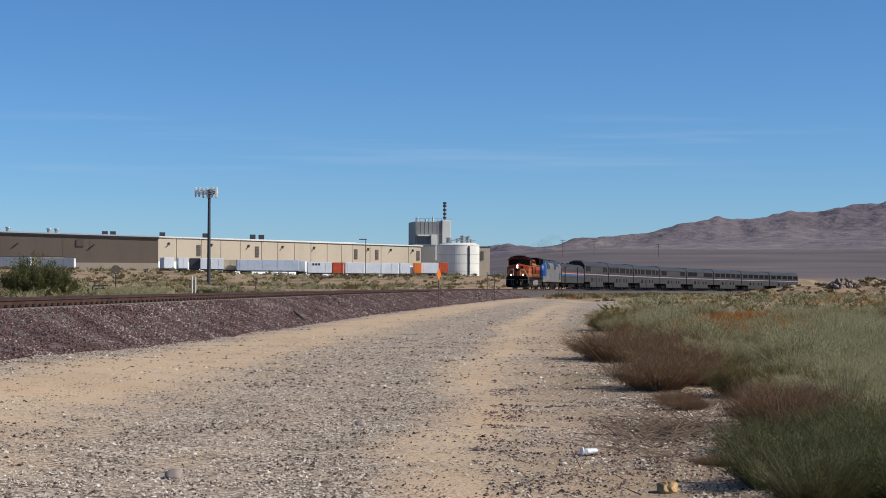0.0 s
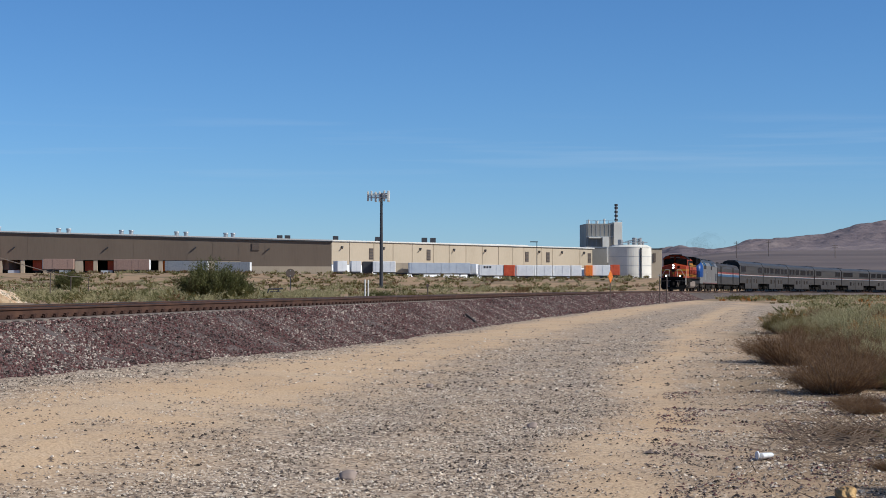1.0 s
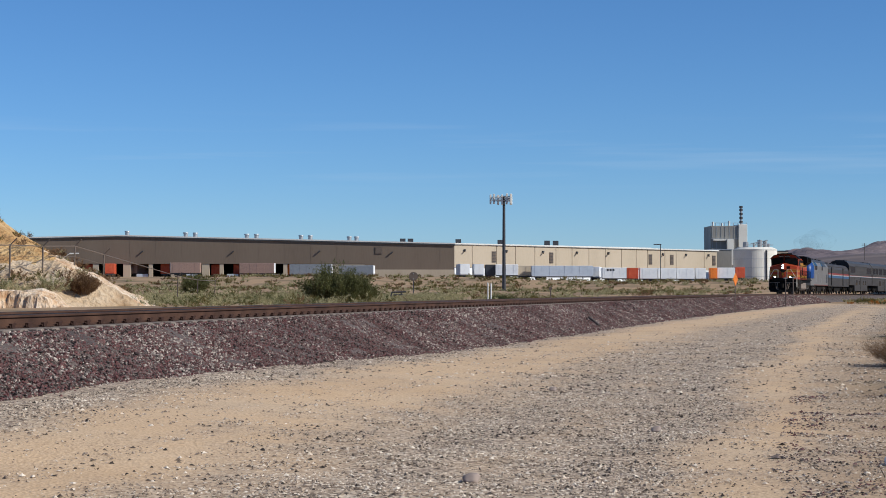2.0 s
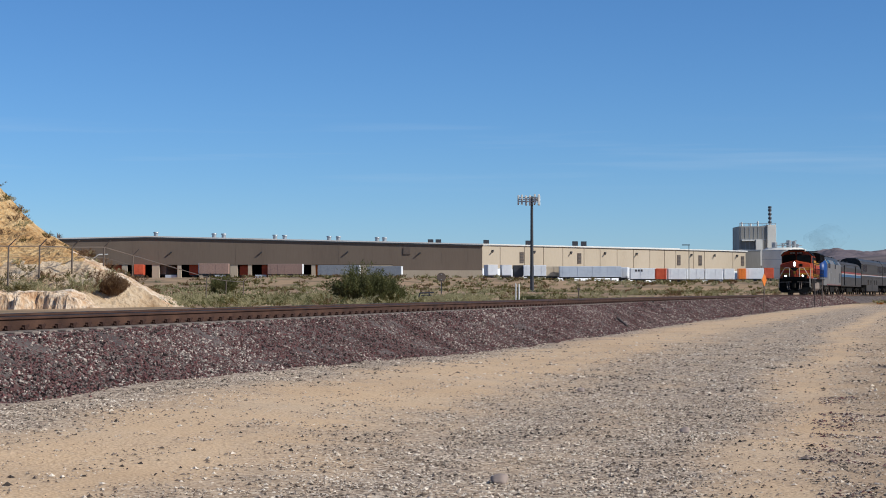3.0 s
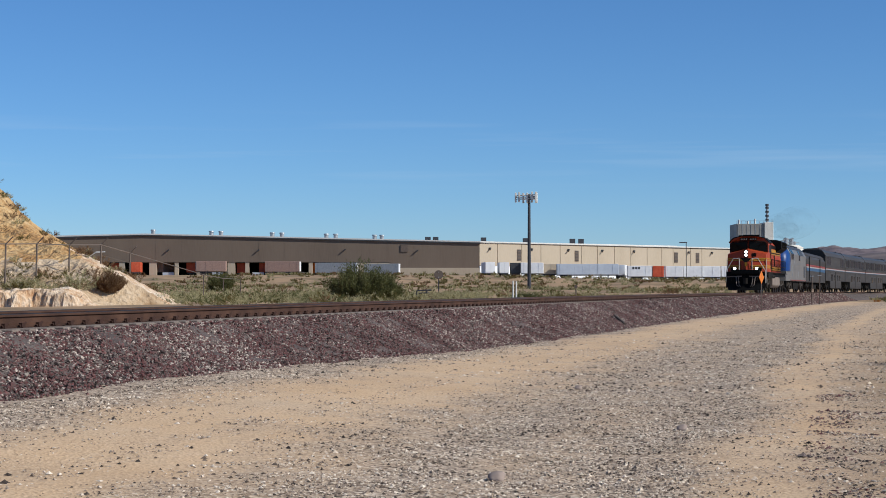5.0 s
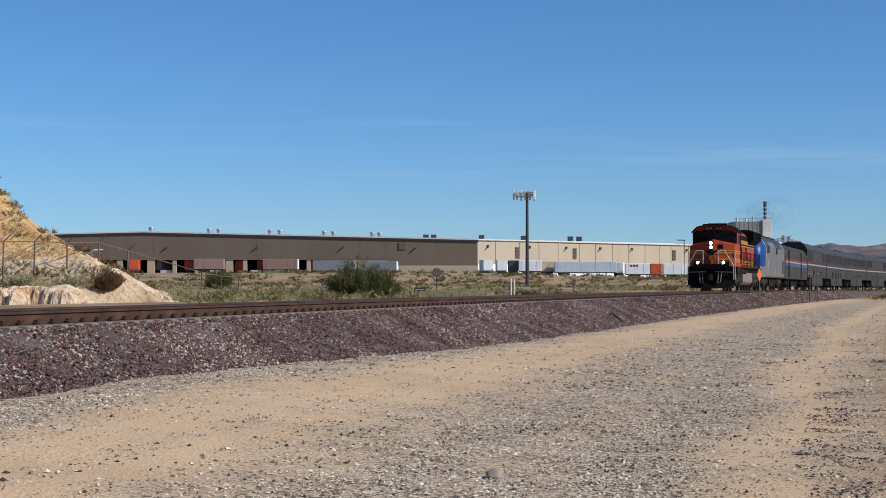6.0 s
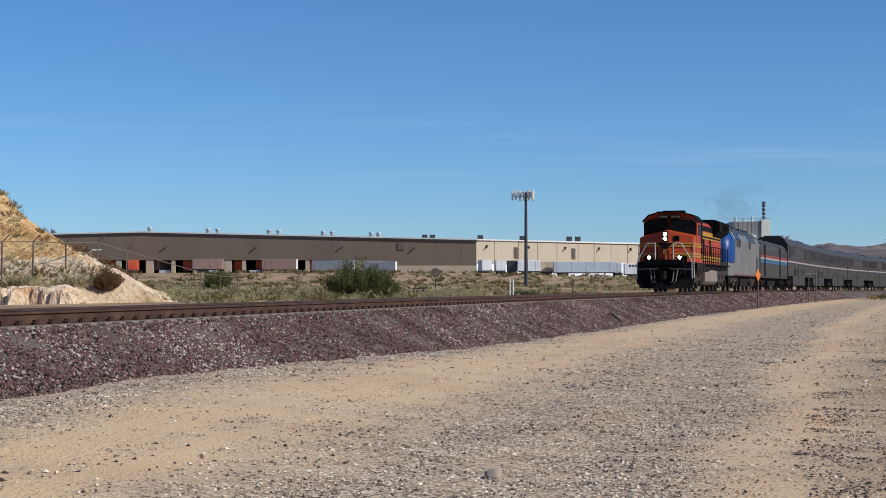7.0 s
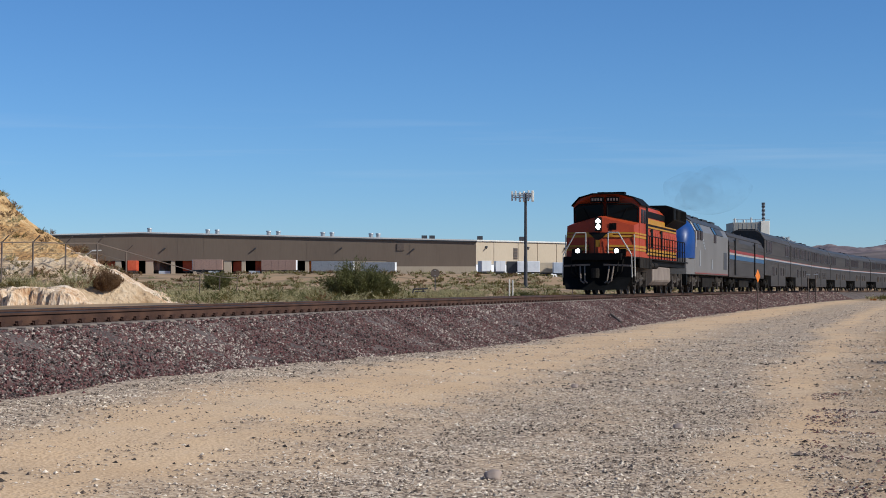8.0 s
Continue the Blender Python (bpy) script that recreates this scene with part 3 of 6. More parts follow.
# ---- the works: warehouse, towers, trailers ----
def make_warehouse():
    house = tagged(new("warehouse"), "long low brown and tan metal warehouse with dock doors", "warehouse")
    y0, back = 480.0, 640.0

    def roof_z(x):
        return 16.5 - abs(x + 85.5) * (2.23 / 94.8)
    bm = bmesh.new()
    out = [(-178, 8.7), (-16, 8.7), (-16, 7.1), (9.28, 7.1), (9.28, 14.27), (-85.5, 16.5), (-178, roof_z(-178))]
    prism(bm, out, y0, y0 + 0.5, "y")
    part("gable_wall", bm, M_WALL_BROWN, house, "brown ribbed metal gable wall, raking-light shade in its colour")
    for x in np.arange(-170, 8, 7.3):  # seams of the siding
        bm = bmesh.new()
        box(bm, (x, y0 - 0.01, (8.75 + roof_z(x)) / 2), (0.06, 0.03, roof_z(x) - 8.75))
        part("siding_rib", bm, M_WALL_BROWN, house)
    bm = bmesh.new()
    box(bm, (-3.4, y0 + 0.1, 4.6), (25.4, 0.8, 5.0))
    part("block_wall", bm, M_WALL_TAN, house)
    # near-black sheet: the shade deep inside the docks, given as colour
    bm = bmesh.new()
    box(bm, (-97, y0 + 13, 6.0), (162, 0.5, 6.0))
    part("dock_back_wall", bm, M_DOCK_SHADE, house)
    bm = bmesh.new()
    box(bm, (-24, y0 + 0.4, 5.8), (17, 0.6, 5.6))
    part("base_wall", bm, M_WALL_TAN, house)
    for k, x in enumerate((-101, -92, -83.2, -76.5, -70, -61, -56.5, -50.5, -45, -38.5)):
        bm = bmesh.new()
        box(bm, (x, y0 + 0.6, 6.6), (1.1 + 0.5 * (k % 3), 0.9, 4.4))
        part("dock_pillar", bm, M_WALL_TAN, house)
    for x in (-96, -79, -65, -53.5, -42):
        bm = bmesh.new()
        box(bm, (x, y0 + 1.1, 5.2), (3.2, 0.4, 1.3))
        part("dock_bumper", bm, M_GREYT, house)
    bm = bmesh.new()
    for a, b in ((-178, -85.5), (-85.5, 9.6)):
        p = [(a, roof_z(a) - 0.35), (b, roof_z(b) - 0.35), (b, roof_z(b)), (a, roof_z(a))]
        prism(bm, p, y0 - 0.35, y0 + 0.2, "y")
    part("roof_fascia", bm, M_DARKSTEEL, house)
    bm = bmesh.new()
    v = [bm.verts.new(p) for p in ((-178, y0 - 0.3, roof_z(-178) + .02), (-85.5, y0 - 0.3, 16.52), (9.6, y0 - 0.3, 14.3), (97.2, 552, 13.95), (60, back, 15), (-85.5, back, 19.5), (-178, back, 17.5))]
    w = [bm.verts.new(q.co + Vector((0, 0, 0.35))) for q in v]
    for a in (v, w):
        bm.faces.new((a[0], a[1], a[5], a[6]))
        bm.faces.new((a[1], a[2], a[3], a[4], a[5]))
    for i in range(7):
        bm.faces.new((v[i], v[(i + 1) % 7], w[(i + 1) % 7], w[i]))
    part("roof", bm, M_ROOF, house, "pale low-pitched metal roof")
    bm = bmesh.new()
    box(bm, (-178, 560, 9), (0.5, 160, 14))
    part("side_wall", bm, M_WALL_BROWN, house)
    bm = bmesh.new()
    box(bm, (-60, back, 9), (240, 0.5, 14))
    part("back_wall", bm, M_WALL_BROWN, house)
    # sunlit flank, panel by panel
    c, d = Vector((9.28, 480.0, 0)), Vector((96.5 - 9.28, 72.0, 0))
    ang = math.atan2(d.y, d.x)
    length = d.length
    turn = Matrix.Translation(c) @ Matrix.Rotation(ang, 4, "Z")
    joints = [0, 0.0604, 0.143, 0.2097, 0.2778, 0.3544, 0.4138, 0.4774, 0.54, 0.6036, 0.6616, 0.7069, 0.7782, 0.8249, 0.9442, 1]
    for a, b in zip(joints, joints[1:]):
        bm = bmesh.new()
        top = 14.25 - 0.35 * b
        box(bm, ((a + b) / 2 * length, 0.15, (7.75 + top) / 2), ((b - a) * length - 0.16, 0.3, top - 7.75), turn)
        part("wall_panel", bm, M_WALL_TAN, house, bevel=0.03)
    bm = bmesh.new()
    box(bm, (length / 2, 0.45, 8), (length, 0.3, 11.6), turn)
    part("flank_core", bm, M_DARKSTEEL, house)
    bm = bmesh.new()
    box(bm, (length / 2, 0.05, 5.2), (length, 0.5, 4.9), turn)
    part("flank_base", bm, M_WHITE, house, "white painted wall base")
    bm = bmesh.new()
    box(bm, (length * 0.36, 0.1, 14.35), (length * 0.72, 0.7, 0.5), turn)
    part("parapet", bm, M_ROOF, house)
    for u in [0.1333, 0.3369, 0.7183, 0.8061, 0.9857]:
        bm = bmesh.new()
        box(bm, (u * length, -0.05, 10.9), (1.5, 0.2, 3.2), turn)
        win = part("louvre", bm, M_POST, house, "dark vertical wall louvre")
        bm = bmesh.new()
        for k in range(7):
            box(bm, (u * length, -0.18, 9.6 + 0.43 * k), (1.3, 0.1, 0.1), turn)
        part("slats", bm, M_DARKSTEEL, win)
    for u in [0.0339, 0.1762, 0.3062, 0.4307, 0.5509, 0.7689, 0.865, 0.9612]:
        bm = bmesh.new()
        box(bm, (u * length, -0.25, 12.7), (0.5, 0.45, 0.45), turn)
        rod(bm, turn @ Vector((u * length, -0.4, 12.5)), turn @ Vector((u * length - 0.6, -0.9, 12.2)), 0.18, n=6)
        part("wall_lamp", bm, M_DARKSTEEL, house)
    for x, z in ((-106, 11.4), (-79, 12.0), (-53.4, 12.0), (-29, 12.1), (-8.5, 11.8)):  # gable wall lamps, each slanted dark rod shaped as the lamp's cast shadow
        bm = bmesh.new()
        rod(bm, (x - 0.4, y0 - 0.4, z - 0.35), (x + 0.4, y0 - 0.4, z + 0.3), 0.2, n=6)
        box(bm, (x, y0 - 0.2, z), (0.3, 0.5, 0.3))
        part("wall_bracket", bm, M_DARKSTEEL, house)
    bm = bmesh.new()
    box(bm, (-12.0, y0 - 0.1, 12.6), (2.0, 0.2, 2.0))
    part("vent_hatch", bm, M_POST, house)
    # roof vents: short paired cylinders with a cap
    for k, x in enumerate((-85.2, -68.3, -65.5, -50.6, -47.8, -34.9, -32.2, -20.9, -18.8)):
        bm = bmesh.new()
        z = 16.9 - abs(x + 85.5) * (2.23 / 94.8)
        rod(bm, (x, y0 + 12, z - 0.5), (x, y0 + 12, z + 1.15), 0.62, n=14)
        rod(bm, (x, y0 + 12, z + 1.15), (x, y0 + 12, z + 1.5), 0.8, 0.72, n=14)
        part("roof_vent", bm, M_STEEL, house)
    for k, x in enumerate((-6, -3.5, 12, 26, 42, 45)):
        bm = bmesh.new()
        box(bm, (x, 545 + 0.5 * max(0, x), 17.0 - 0.008 * k), (1.8, 1.6, 1.6))
        part("roof_unit", bm, M_DARKSTEEL, house)


make_warehouse()


def trailer(length, body, name="trailer", height=2.85, door=None):
    """A road trailer, its length along x, standing on its wheels at z = 0."""
    t = new(name)
    bm = bmesh.new()
    box(bm, (0, 0, 1.2 + height / 2), (length, 2.55, height))
    part("body", bm, body, t, bevel=0.06)
    for x in np.arange(-length / 2 + 0.7, length / 2 - 0.3, 2.0):
        for y in (-1.29, 1.29):
            bm = bmesh.new()
            box(bm, (x, y, 1.2 + height / 2), (0.07, 0.05, height - 0.15))
            part("side_post", bm, body, t)
    bm = bmesh.new()
    box(bm, (0, 0, 1.08), (length, 2.2, 0.26))
    box(bm, (length / 2 - 2.6, 0.9, 0.6), (0.15, 0.15, 1.0))
    box(bm, (length / 2 - 2.6, -0.9, 0.6), (0.15, 0.15, 1.0))
    box(bm, (-length / 2 + 2.4, 0, 0.75), (3.0, 1.1, 0.4))
    part("chassis", bm, M_DARKSTEEL, t)
    for x in (-length / 2 + 1.7, -length / 2 + 3.0):
        for y in (-0.95, 0.95):
            bm = bmesh.new()
            rod(bm, (x, y - 0.3, 0.5), (x, y + 0.3, 0.5), 0.5, n=14)
            part("wheel", bm, M_TYRE, t)
    for s in (-0.63, 0.63):
        bm = bmesh.new()
        box(bm, (-length / 2 - 0.04, s, 1.25 + height / 2), (0.07, 1.2, height - 0.2))
        part("rear_door", bm, door or body, t)
    return t


def park(t, x, y, turn, label, z=None):
    z = float(ground_z([x], [y])[0]) if z is None else z
    t.matrix_basis = pose(x, y, z, 0, 0, turn)
    return tagged(t, label, "trailer", "trailers at the works")


def make_trailers():
    # by the sunlit flank
    white = trailer(7.6, M_WHITE)
    park(white, 11.0, 449, 97, "white box trailer seen end on beside the warehouse")
    park(trailer(6.5, M_GREYT, door=M_WHITE), 15.0, 449, 93, "grey box trailer with white doors beside the warehouse")
    park(trailer(8.0, M_DARKSTEEL), 18.3, 452, 90, "black box trailer in the yard")
    park(trailer(5.9, M_WHITE), 22.6, 448, 0, "short white box trailer in the yard")
    park(trailer(4.6, M_WALL_TAN, height=2.7), 27.2, 451, 4, "dull beige box trailer in the yard")
    park(trailer(16.2, M_GREYT), 37.2, 448, 2, "long pale grey box trailer with a dusty side")
    park(trailer(9.0, M_WHITE), 47.0, 456, 80, "white box trailer parked end on")
    t = park(trailer(6.6, M_WHITE), 51.2, 449, 0, "white box trailer with dark lettering bars")
    bm = bmesh.new()
    for k in range(3):
        box(bm, (-1.9 + 0.75 * k, -1.31, 3.45), (0.5, 0.02, 0.55))
    part("lettering_bars", bm, M_DARKSTEEL, t)
    park(trailer(3.2, M_REDT), 55.8, 449, 0, "short red container box in the yard")
    for k, x in enumerate((60.2, 65.2, 70.3, 74.6)):
        park(trailer(4.6 if k < 3 else 2.6, M_WHITE), x, 449.5 + k, 0, "white box trailer in a long parked row")
    park(trailer(1.8, M_ORANGET), 78.1, 453, 0, "orange container box end in the yard")
    park(trailer(4.7, M_WHITE), 81.6, 454, 0, "white box trailer in a long parked row")
    park(trailer(2.4, M_REDT), 85.6, 455, 0, "dark red container box end in the yard")
    # at the shaded dock
    for x, ln, m, d, turn, lab in ((-94.5, 9, M_BROWNT, M_REDT, 92, "brown box trailer backed to a dock"), (-87.0, 8.2, M_REDT, M_REDT, 96, "red container trailer backed to a dock"),
                                   (-80.3, 9, M_BROWNT, M_BROWNT, 70, "brown box trailer at a dock"), (-73, 8, M_REDT, M_REDT, 92, "red container trailer backed to a dock"),
                                   (-64.9, 8.2, M_BROWNT, M_GREYT, 0, "brown box trailer beside the dock"), (-58.6, 8, M_REDT, M_REDT, 92, "red container trailer backed to a dock"),
                                   (-52.3, 8, M_REDT, M_REDT, 92, "red container trailer backed to a dock"), (-45.2, 9.6, M_BROWNT, M_WHITE, 176, "dark brown box trailer with a white end"),
                                   (-37.0, 6.5, M_ORANGET, M_ORANGET, 92, "orange container trailer backed to a dock"),
                                   # pale trailers given darker grey bodies: the dock's shade put into colour
                                   (-30.4, 11.6, M_STEEL, M_WHITE, 174, "pale box trailer, its body greyed for shade, with a white end"), (-17.8, 9.6, M_STEEL, M_WHITE, 172, "pale box trailer, its body greyed for shade, with a white end")):
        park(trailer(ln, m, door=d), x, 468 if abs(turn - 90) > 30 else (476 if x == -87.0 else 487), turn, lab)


make_trailers()


def make_towers():
    t = tagged(new("mill_tower"), "grey clad mill tower with a banded steel stack", "tower")
    bm = bmesh.new()
    box(bm, (104.9, 592, 13.5), (9.6, 14, 20))
    part("main_block", bm, M_GREYMETAL, t, bevel=0.08)
    bm = bmesh.new()
    box(bm, (111.2, 591.5, 13.7), (3.0, 14, 20.6))
    part("right_block", bm, M_CONCRETE, t, "pale right block of the tower", bevel=0.08)
    bm = bmesh.new()
    box(bm, (106.6, 584.2, 14.4), (2.2, 2.4, 9))
    box(bm, (103.8, 584.4, 18.6), (6, 1.6, 0.5))
    part("lift_shaft", bm, M_CONCRETE, t)
    bm = bmesh.new()
    for x in np.arange(100.6, 109.5, 1.5):
        box(bm, (x, 584.95, 13.5), (0.12, 0.1, 19.4))
    for z in (9, 14, 19):
        box(bm, (104.9, 584.95, z), (9.5, 0.1, 0.15))
    part("cladding_ribs", bm, M_STEEL, t)
    bm = bmesh.new()
    for x in np.arange(100.3, 112.8, 1.55):
        rod(bm, (x, 585.4, 23.4), (x, 585.4, 24.6), 0.09, n=5)
    rod(bm, (100.2, 585.4, 24.5), (112.8, 585.4, 24.5), 0.07, n=5)
    part("roof_rail", bm, M_STEEL, t)
    bm = bmesh.new()
    for x, h in ((101.4, 1.6), (104.5, 1.1), (107, 1.9)):
        rod(bm, (x, 588, 23.4), (x, 588, 23.4 + h), 0.35, n=8)
    part("roof_vents", bm, M_ANT, t)
    bm = bmesh.new()
    rod(bm, (111.2, 588, 23.5), (111.2, 588, 30), 0.42, n=12)
    stack = part("stack", bm, M_STEEL, t)
    for z in (24.6, 26, 27.4, 28.8, 29.8):
        bm = bmesh.new()
        rod(bm, (111.2, 588, z), (111.2, 588, z + 0.7), 0.62, n=12)
        part("stack_band", bm, M_DARKSTEEL, stack)
    tank = tagged(new("storage_tank"), "round white storage tank with pipework on its roof", "storage tank")
    bm = bmesh.new()
    rod(bm, (106.6, 540, 2.6), (106.6, 540, 14.2), 6.9, n=56)
    rod(bm, (106.6, 540, 14.2), (106.6, 540, 14.9), 6.95, 5.5, n=56)
    part("shell", bm, M_CONCRETE, tank, smooth=False)
    bm = bmesh.new()
    for z in (5.5, 8.3, 11.1, 13.9):
        rod(bm, (106.6, 540, z), (106.6, 540, z + 0.08), 6.94, n=56)
    part("shell_seams", bm, M_STEEL, tank)
    bm = bmesh.new()
    rod(bm, (108.9, 533.2, 3), (108.9, 533.2, 13.6), 0.22, n=8)
    rod(bm, (108.9, 533.2, 13.6), (108.2, 535.4, 14.4), 0.22, n=8)
    part("downpipe", bm, M_DARKSTEEL, tank)
    bm = bmesh.new()
    for x, y, h, r in ((103.2, 538, 1.8, 0.9), (105.6, 537, 1.3, 0.35), (107.6, 537.4, 2.4, 0.8), (109.4, 538, 2.0, 0.7), (110.6, 539, 1.3, 0.5)):
        rod(bm, (x, y, 14.6), (x, y, 14.8 + h), r, n=12)
    for a, b in (((104.5, 536.6, 16), (110, 537, 17.1)), ((105.2, 536.6, 14.7), (107.4, 536.9, 17.3)), ((107.4, 536.9, 14.7), (109.6, 536.9, 17.2)), ((103, 535.8, 15.6), (111.6, 536.4, 15.6))):
        rod(bm, a, b, 0.12, n=6)
    part("roof_pipework", bm, M_STEEL, tank)
    # added grey block stands in for a building part in shadow by the tank
    shed = tagged(new("pump_house"), "plain grey block standing in for a building side in shadow", "building")
    bm = bmesh.new()
    box(bm, (97.8, 561, 8.6), (7.4, 16, 11.6))
    part("walls", bm, M_GREYMETAL, shed, bevel=0.06)
    bm = bmesh.new()
    box(bm, (97.8, 561, 14.5), (7.7, 16.3, 0.3))
    part("roof", bm, M_STEEL, shed)
    ann = tagged(new("annex_building"), "tan panelled annex with one tall dark louvre", "building")
    bm = bmesh.new()
    box(bm, (118.5, 566, 8.6), (5.8, 12, 10.9))
    part("walls", bm, M_WALL_TAN, ann, bevel=0.06)
    bm = bmesh.new()
    box(bm, (118.9, 559.9, 11.2), (0.8, 0.2, 3))
    part("louvre", bm, M_POST, ann)
    bm = bmesh.new()
    box(bm, (118.5, 566, 14.2), (6.1, 12.3, 0.3))
    part("roof", bm, M_DARKSTEEL, ann)


make_towers()


# ---- masts, signs, posts ----
def make_mast():
    m = tagged(new("cell_mast"), "tall grey steel mast with a ring of panel antennas", "mast")
    x, y = 15.6, 320.0
    z = float(ground_z([x], [y])[0])
    bm = bmesh.new()
    rod(bm, (x, y, z - 0.3), (x, y, 19.2), 0.36, 0.24, n=16)
    rod(bm, (x, y, z - 0.3), (x, y, z + 0.5), 0.6, n=16)
    part("pole", bm, M_DARKSTEEL, m)
    bm = bmesh.new()
    corners = [Vector((x + 2.35 * math.sin(a), y + 2.35 * math.cos(a), 18.6)) for a in (radians(-88), radians(32), radians(152))]
    for a, b in zip(corners, corners[1:] + corners[:1]):
        for dz in (-0.35, 0.35):
            rod(bm, a + Vector((0, 0, dz)), b + Vector((0, 0, dz)), 0.08, n=6)
        rod(bm, (x, y, 18.6), a, 0.1, n=6)
    part("head_frame", bm, M_STEEL, m)
    for a, b in zip(corners, corners[1:] + corners[:1]):
        for k in (0.02, 0.2, 0.42, 0.6, 0.8):
            p = a.lerp(b, k)
            bm = bmesh.new()
            o = (p - Vector((x, y, 18.6))).normalized() * 0.25
            box(bm, p + o + Vector((0, 0, -0.1 + 0.12 * math.sin(9 * k))), (0.34, 0.22, 1.85))
            part("antenna", bm, M_ANT, m, bevel=0.04)


make_mast()


def post_thing(name, label, category, x, y, base, top, r, material, sides=8):
    t = tagged(new(name), label, category)
    bm = bmesh.new()
    rod(bm, (x, y, base - 0.3), (x, y, top), r, n=sides)
    part("post", bm, material, t)
    return t


def make_signs():
    s = post_thing("round_sign", "round rail-side sign, its dark back to the camera", "sign", -0.7, 150, 0.2, 3.0, 0.045, M_DARKSTEEL)
    bm = bmesh.new()
    rod(bm, (-0.7, 149.95, 2.67), (-0.7, 149.92, 2.67), 0.4, n=28)
    disc = part("disc", bm, M_POST, s)
    bm = bmesh.new()
    box(bm, (-0.7, 149.9, 2.9), (0.1, 0.03, 0.06))
    box(bm, (-0.7, 149.9, 2.45), (0.1, 0.03, 0.06))
    part("bolts", bm, M_STEEL, disc)
    s = post_thing("speed_sign", "weathered orange diamond sign on a thin rusty post", "sign", 20.78, 112, 0.05, 2.3, 0.04, M_POST)
    bm = bmesh.new()
    box(bm, (0, 0, 0), (0.62, 0.03, 0.62), pose(20.78, 111.93, 2.2, 0, 45, 58))
    part("panel", bm, M_SIGNY, s, "faded orange sheet", bevel=0.01)
    for x, y, h in ((34.46, 160, 2.7), (35.24, 160.3, 2.75)):
        q = post_thing("track_post", "thin dark post beside the railway", "post", x, y, 0.1, h, 0.05, M_POST)
        bm = bmesh.new()
        box(bm, (x, y - 0.03, h - 0.1), (0.36, 0.05, 0.07))
        part("cap_plate", bm, M_STEEL, q)
    for x, y, h in ((4.9, 125, 1.95), (5.15, 125.3, 1.9)):
        q = post_thing("marker_post", "short dull white marker post", "post", x, y, 0.5, h, 0.055, M_ANT)
        bm = bmesh.new()
        rod(bm, (x, y, h), (x, y, h + 0.1), 0.055, 0.02, n=8)
        part("cap", bm, M_ANT, q)
    q = post_thing("marker_post", "dark thin stake with a ring head", "post", 9.0, 118, 0.5, 1.7, 0.04, M_POST)
    bm = bmesh.new()
    rod(bm, (9.0, 117.95, 1.6), (9.0, 118.05, 1.6), 0.12, n=10)
    part("head", bm, M_POST, q)
    g = tagged(new("pipe_gate"), "bent black pipe gate by a dirt track", "gate")
    for a, b in (((-2.9, 158, 0.4), (-2.75, 158, 1.25)), ((-2.75, 158, 1.25), (-1.4, 158, 1.3)), ((-1.9, 158, 1.2), (-0.9, 158, 0.3)), ((-2.6, 158, 1.0), (-1.7, 158, 1.05))):
        bm = bmesh.new()
        rod(bm, a, b, 0.07, n=7)
        part("bar", bm, M_DARKSTEEL, g)
    lamp = post_thing("street_lamp", "white curved street lamp behind the hill", "street lamp", -42.2, 200, 1.6, 5.2, 0.07, M_ANT)
    bm = bmesh.new()
    rod(bm, (-42.2, 200, 5.2), (-41.4, 200, 5.7), 0.06, n=6)
    rod(bm, (-41.4, 200, 5.7), (-40.3, 200, 5.75), 0.1, 0.06, n=6)
    part("arm", bm, M_ANT, lamp)
    lamp = post_thing("street_lamp", "thin dark yard lamp before the tan wall", "street lamp", 62.2, 440, 3.0, 13.2, 0.1, M_DARKSTEEL)
    bm = bmesh.new()
    box(bm, (61.4, 440, 13.2), (2.0, 0.3, 0.25))
    part("arm", bm, M_DARKSTEEL, lamp)
    for az, r, h in ((14.7, 1900, 18), (15.75, 1950, 18), (17.9, 1800, 14)):
        x, y = math.sin(radians(az)) * r, math.cos(radians(az)) * r
        z = float(ground_z([x], [y])[0])
        u = post_thing("utility_pole", "distant wooden utility pole with a cross arm", "utility pole", x, y, z, z + h, 0.3, M_POST)
        bm = bmesh.new()
        for dz in (0.8, 2.6):
            box(bm, (x, y, z + h - dz), (6, 0.4, 0.4))
        part("cross_arm", bm, M_POST, u)


make_signs()


# ---- the train ----
SX, K = 0.962, 1.039
M_ORANGE = mat("orange_loco_paint", [(0.24, 0.027, 0.004), (0.31, 0.036, 0.005), (0.35, 0.05, 0.01)], 0.5, 0, 0.8, 14, 0.03)
M_BLACK = plain("black_loco_paint", (0.006, 0.006, 0.006), 0.65, wear=0.4, spec=0.06)
M_GRIME = mat("grimy_running_gear", [(0.006, 0.005, 0.0045), (0.014, 0.012, 0.01), (0.03, 0.025, 0.02)], 0.85, 0.0, 1.5, 18, 0.2, spec=0.08)
M_TRUCK = mat("dusty_truck_frame", [(0.015, 0.013, 0.011), (0.045, 0.037, 0.031), (0.09, 0.075, 0.062)], 0.85, 0.0, 1.8, 18, 0.2, spec=0.1)
M_YELLOW = plain("yellow_stripe_paint", (0.36, 0.17, 0.009), 0.5)
M_TANK = mat("dusty_fuel_tank", [(0.13, 0.1, 0.08), (0.19, 0.15, 0.12), (0.24, 0.195, 0.16)], 0.7, 0, 1.2, 14, 0.1)
M_HANDRAIL = plain("pale_handrail", (0.5, 0.46, 0.4), 0.4)
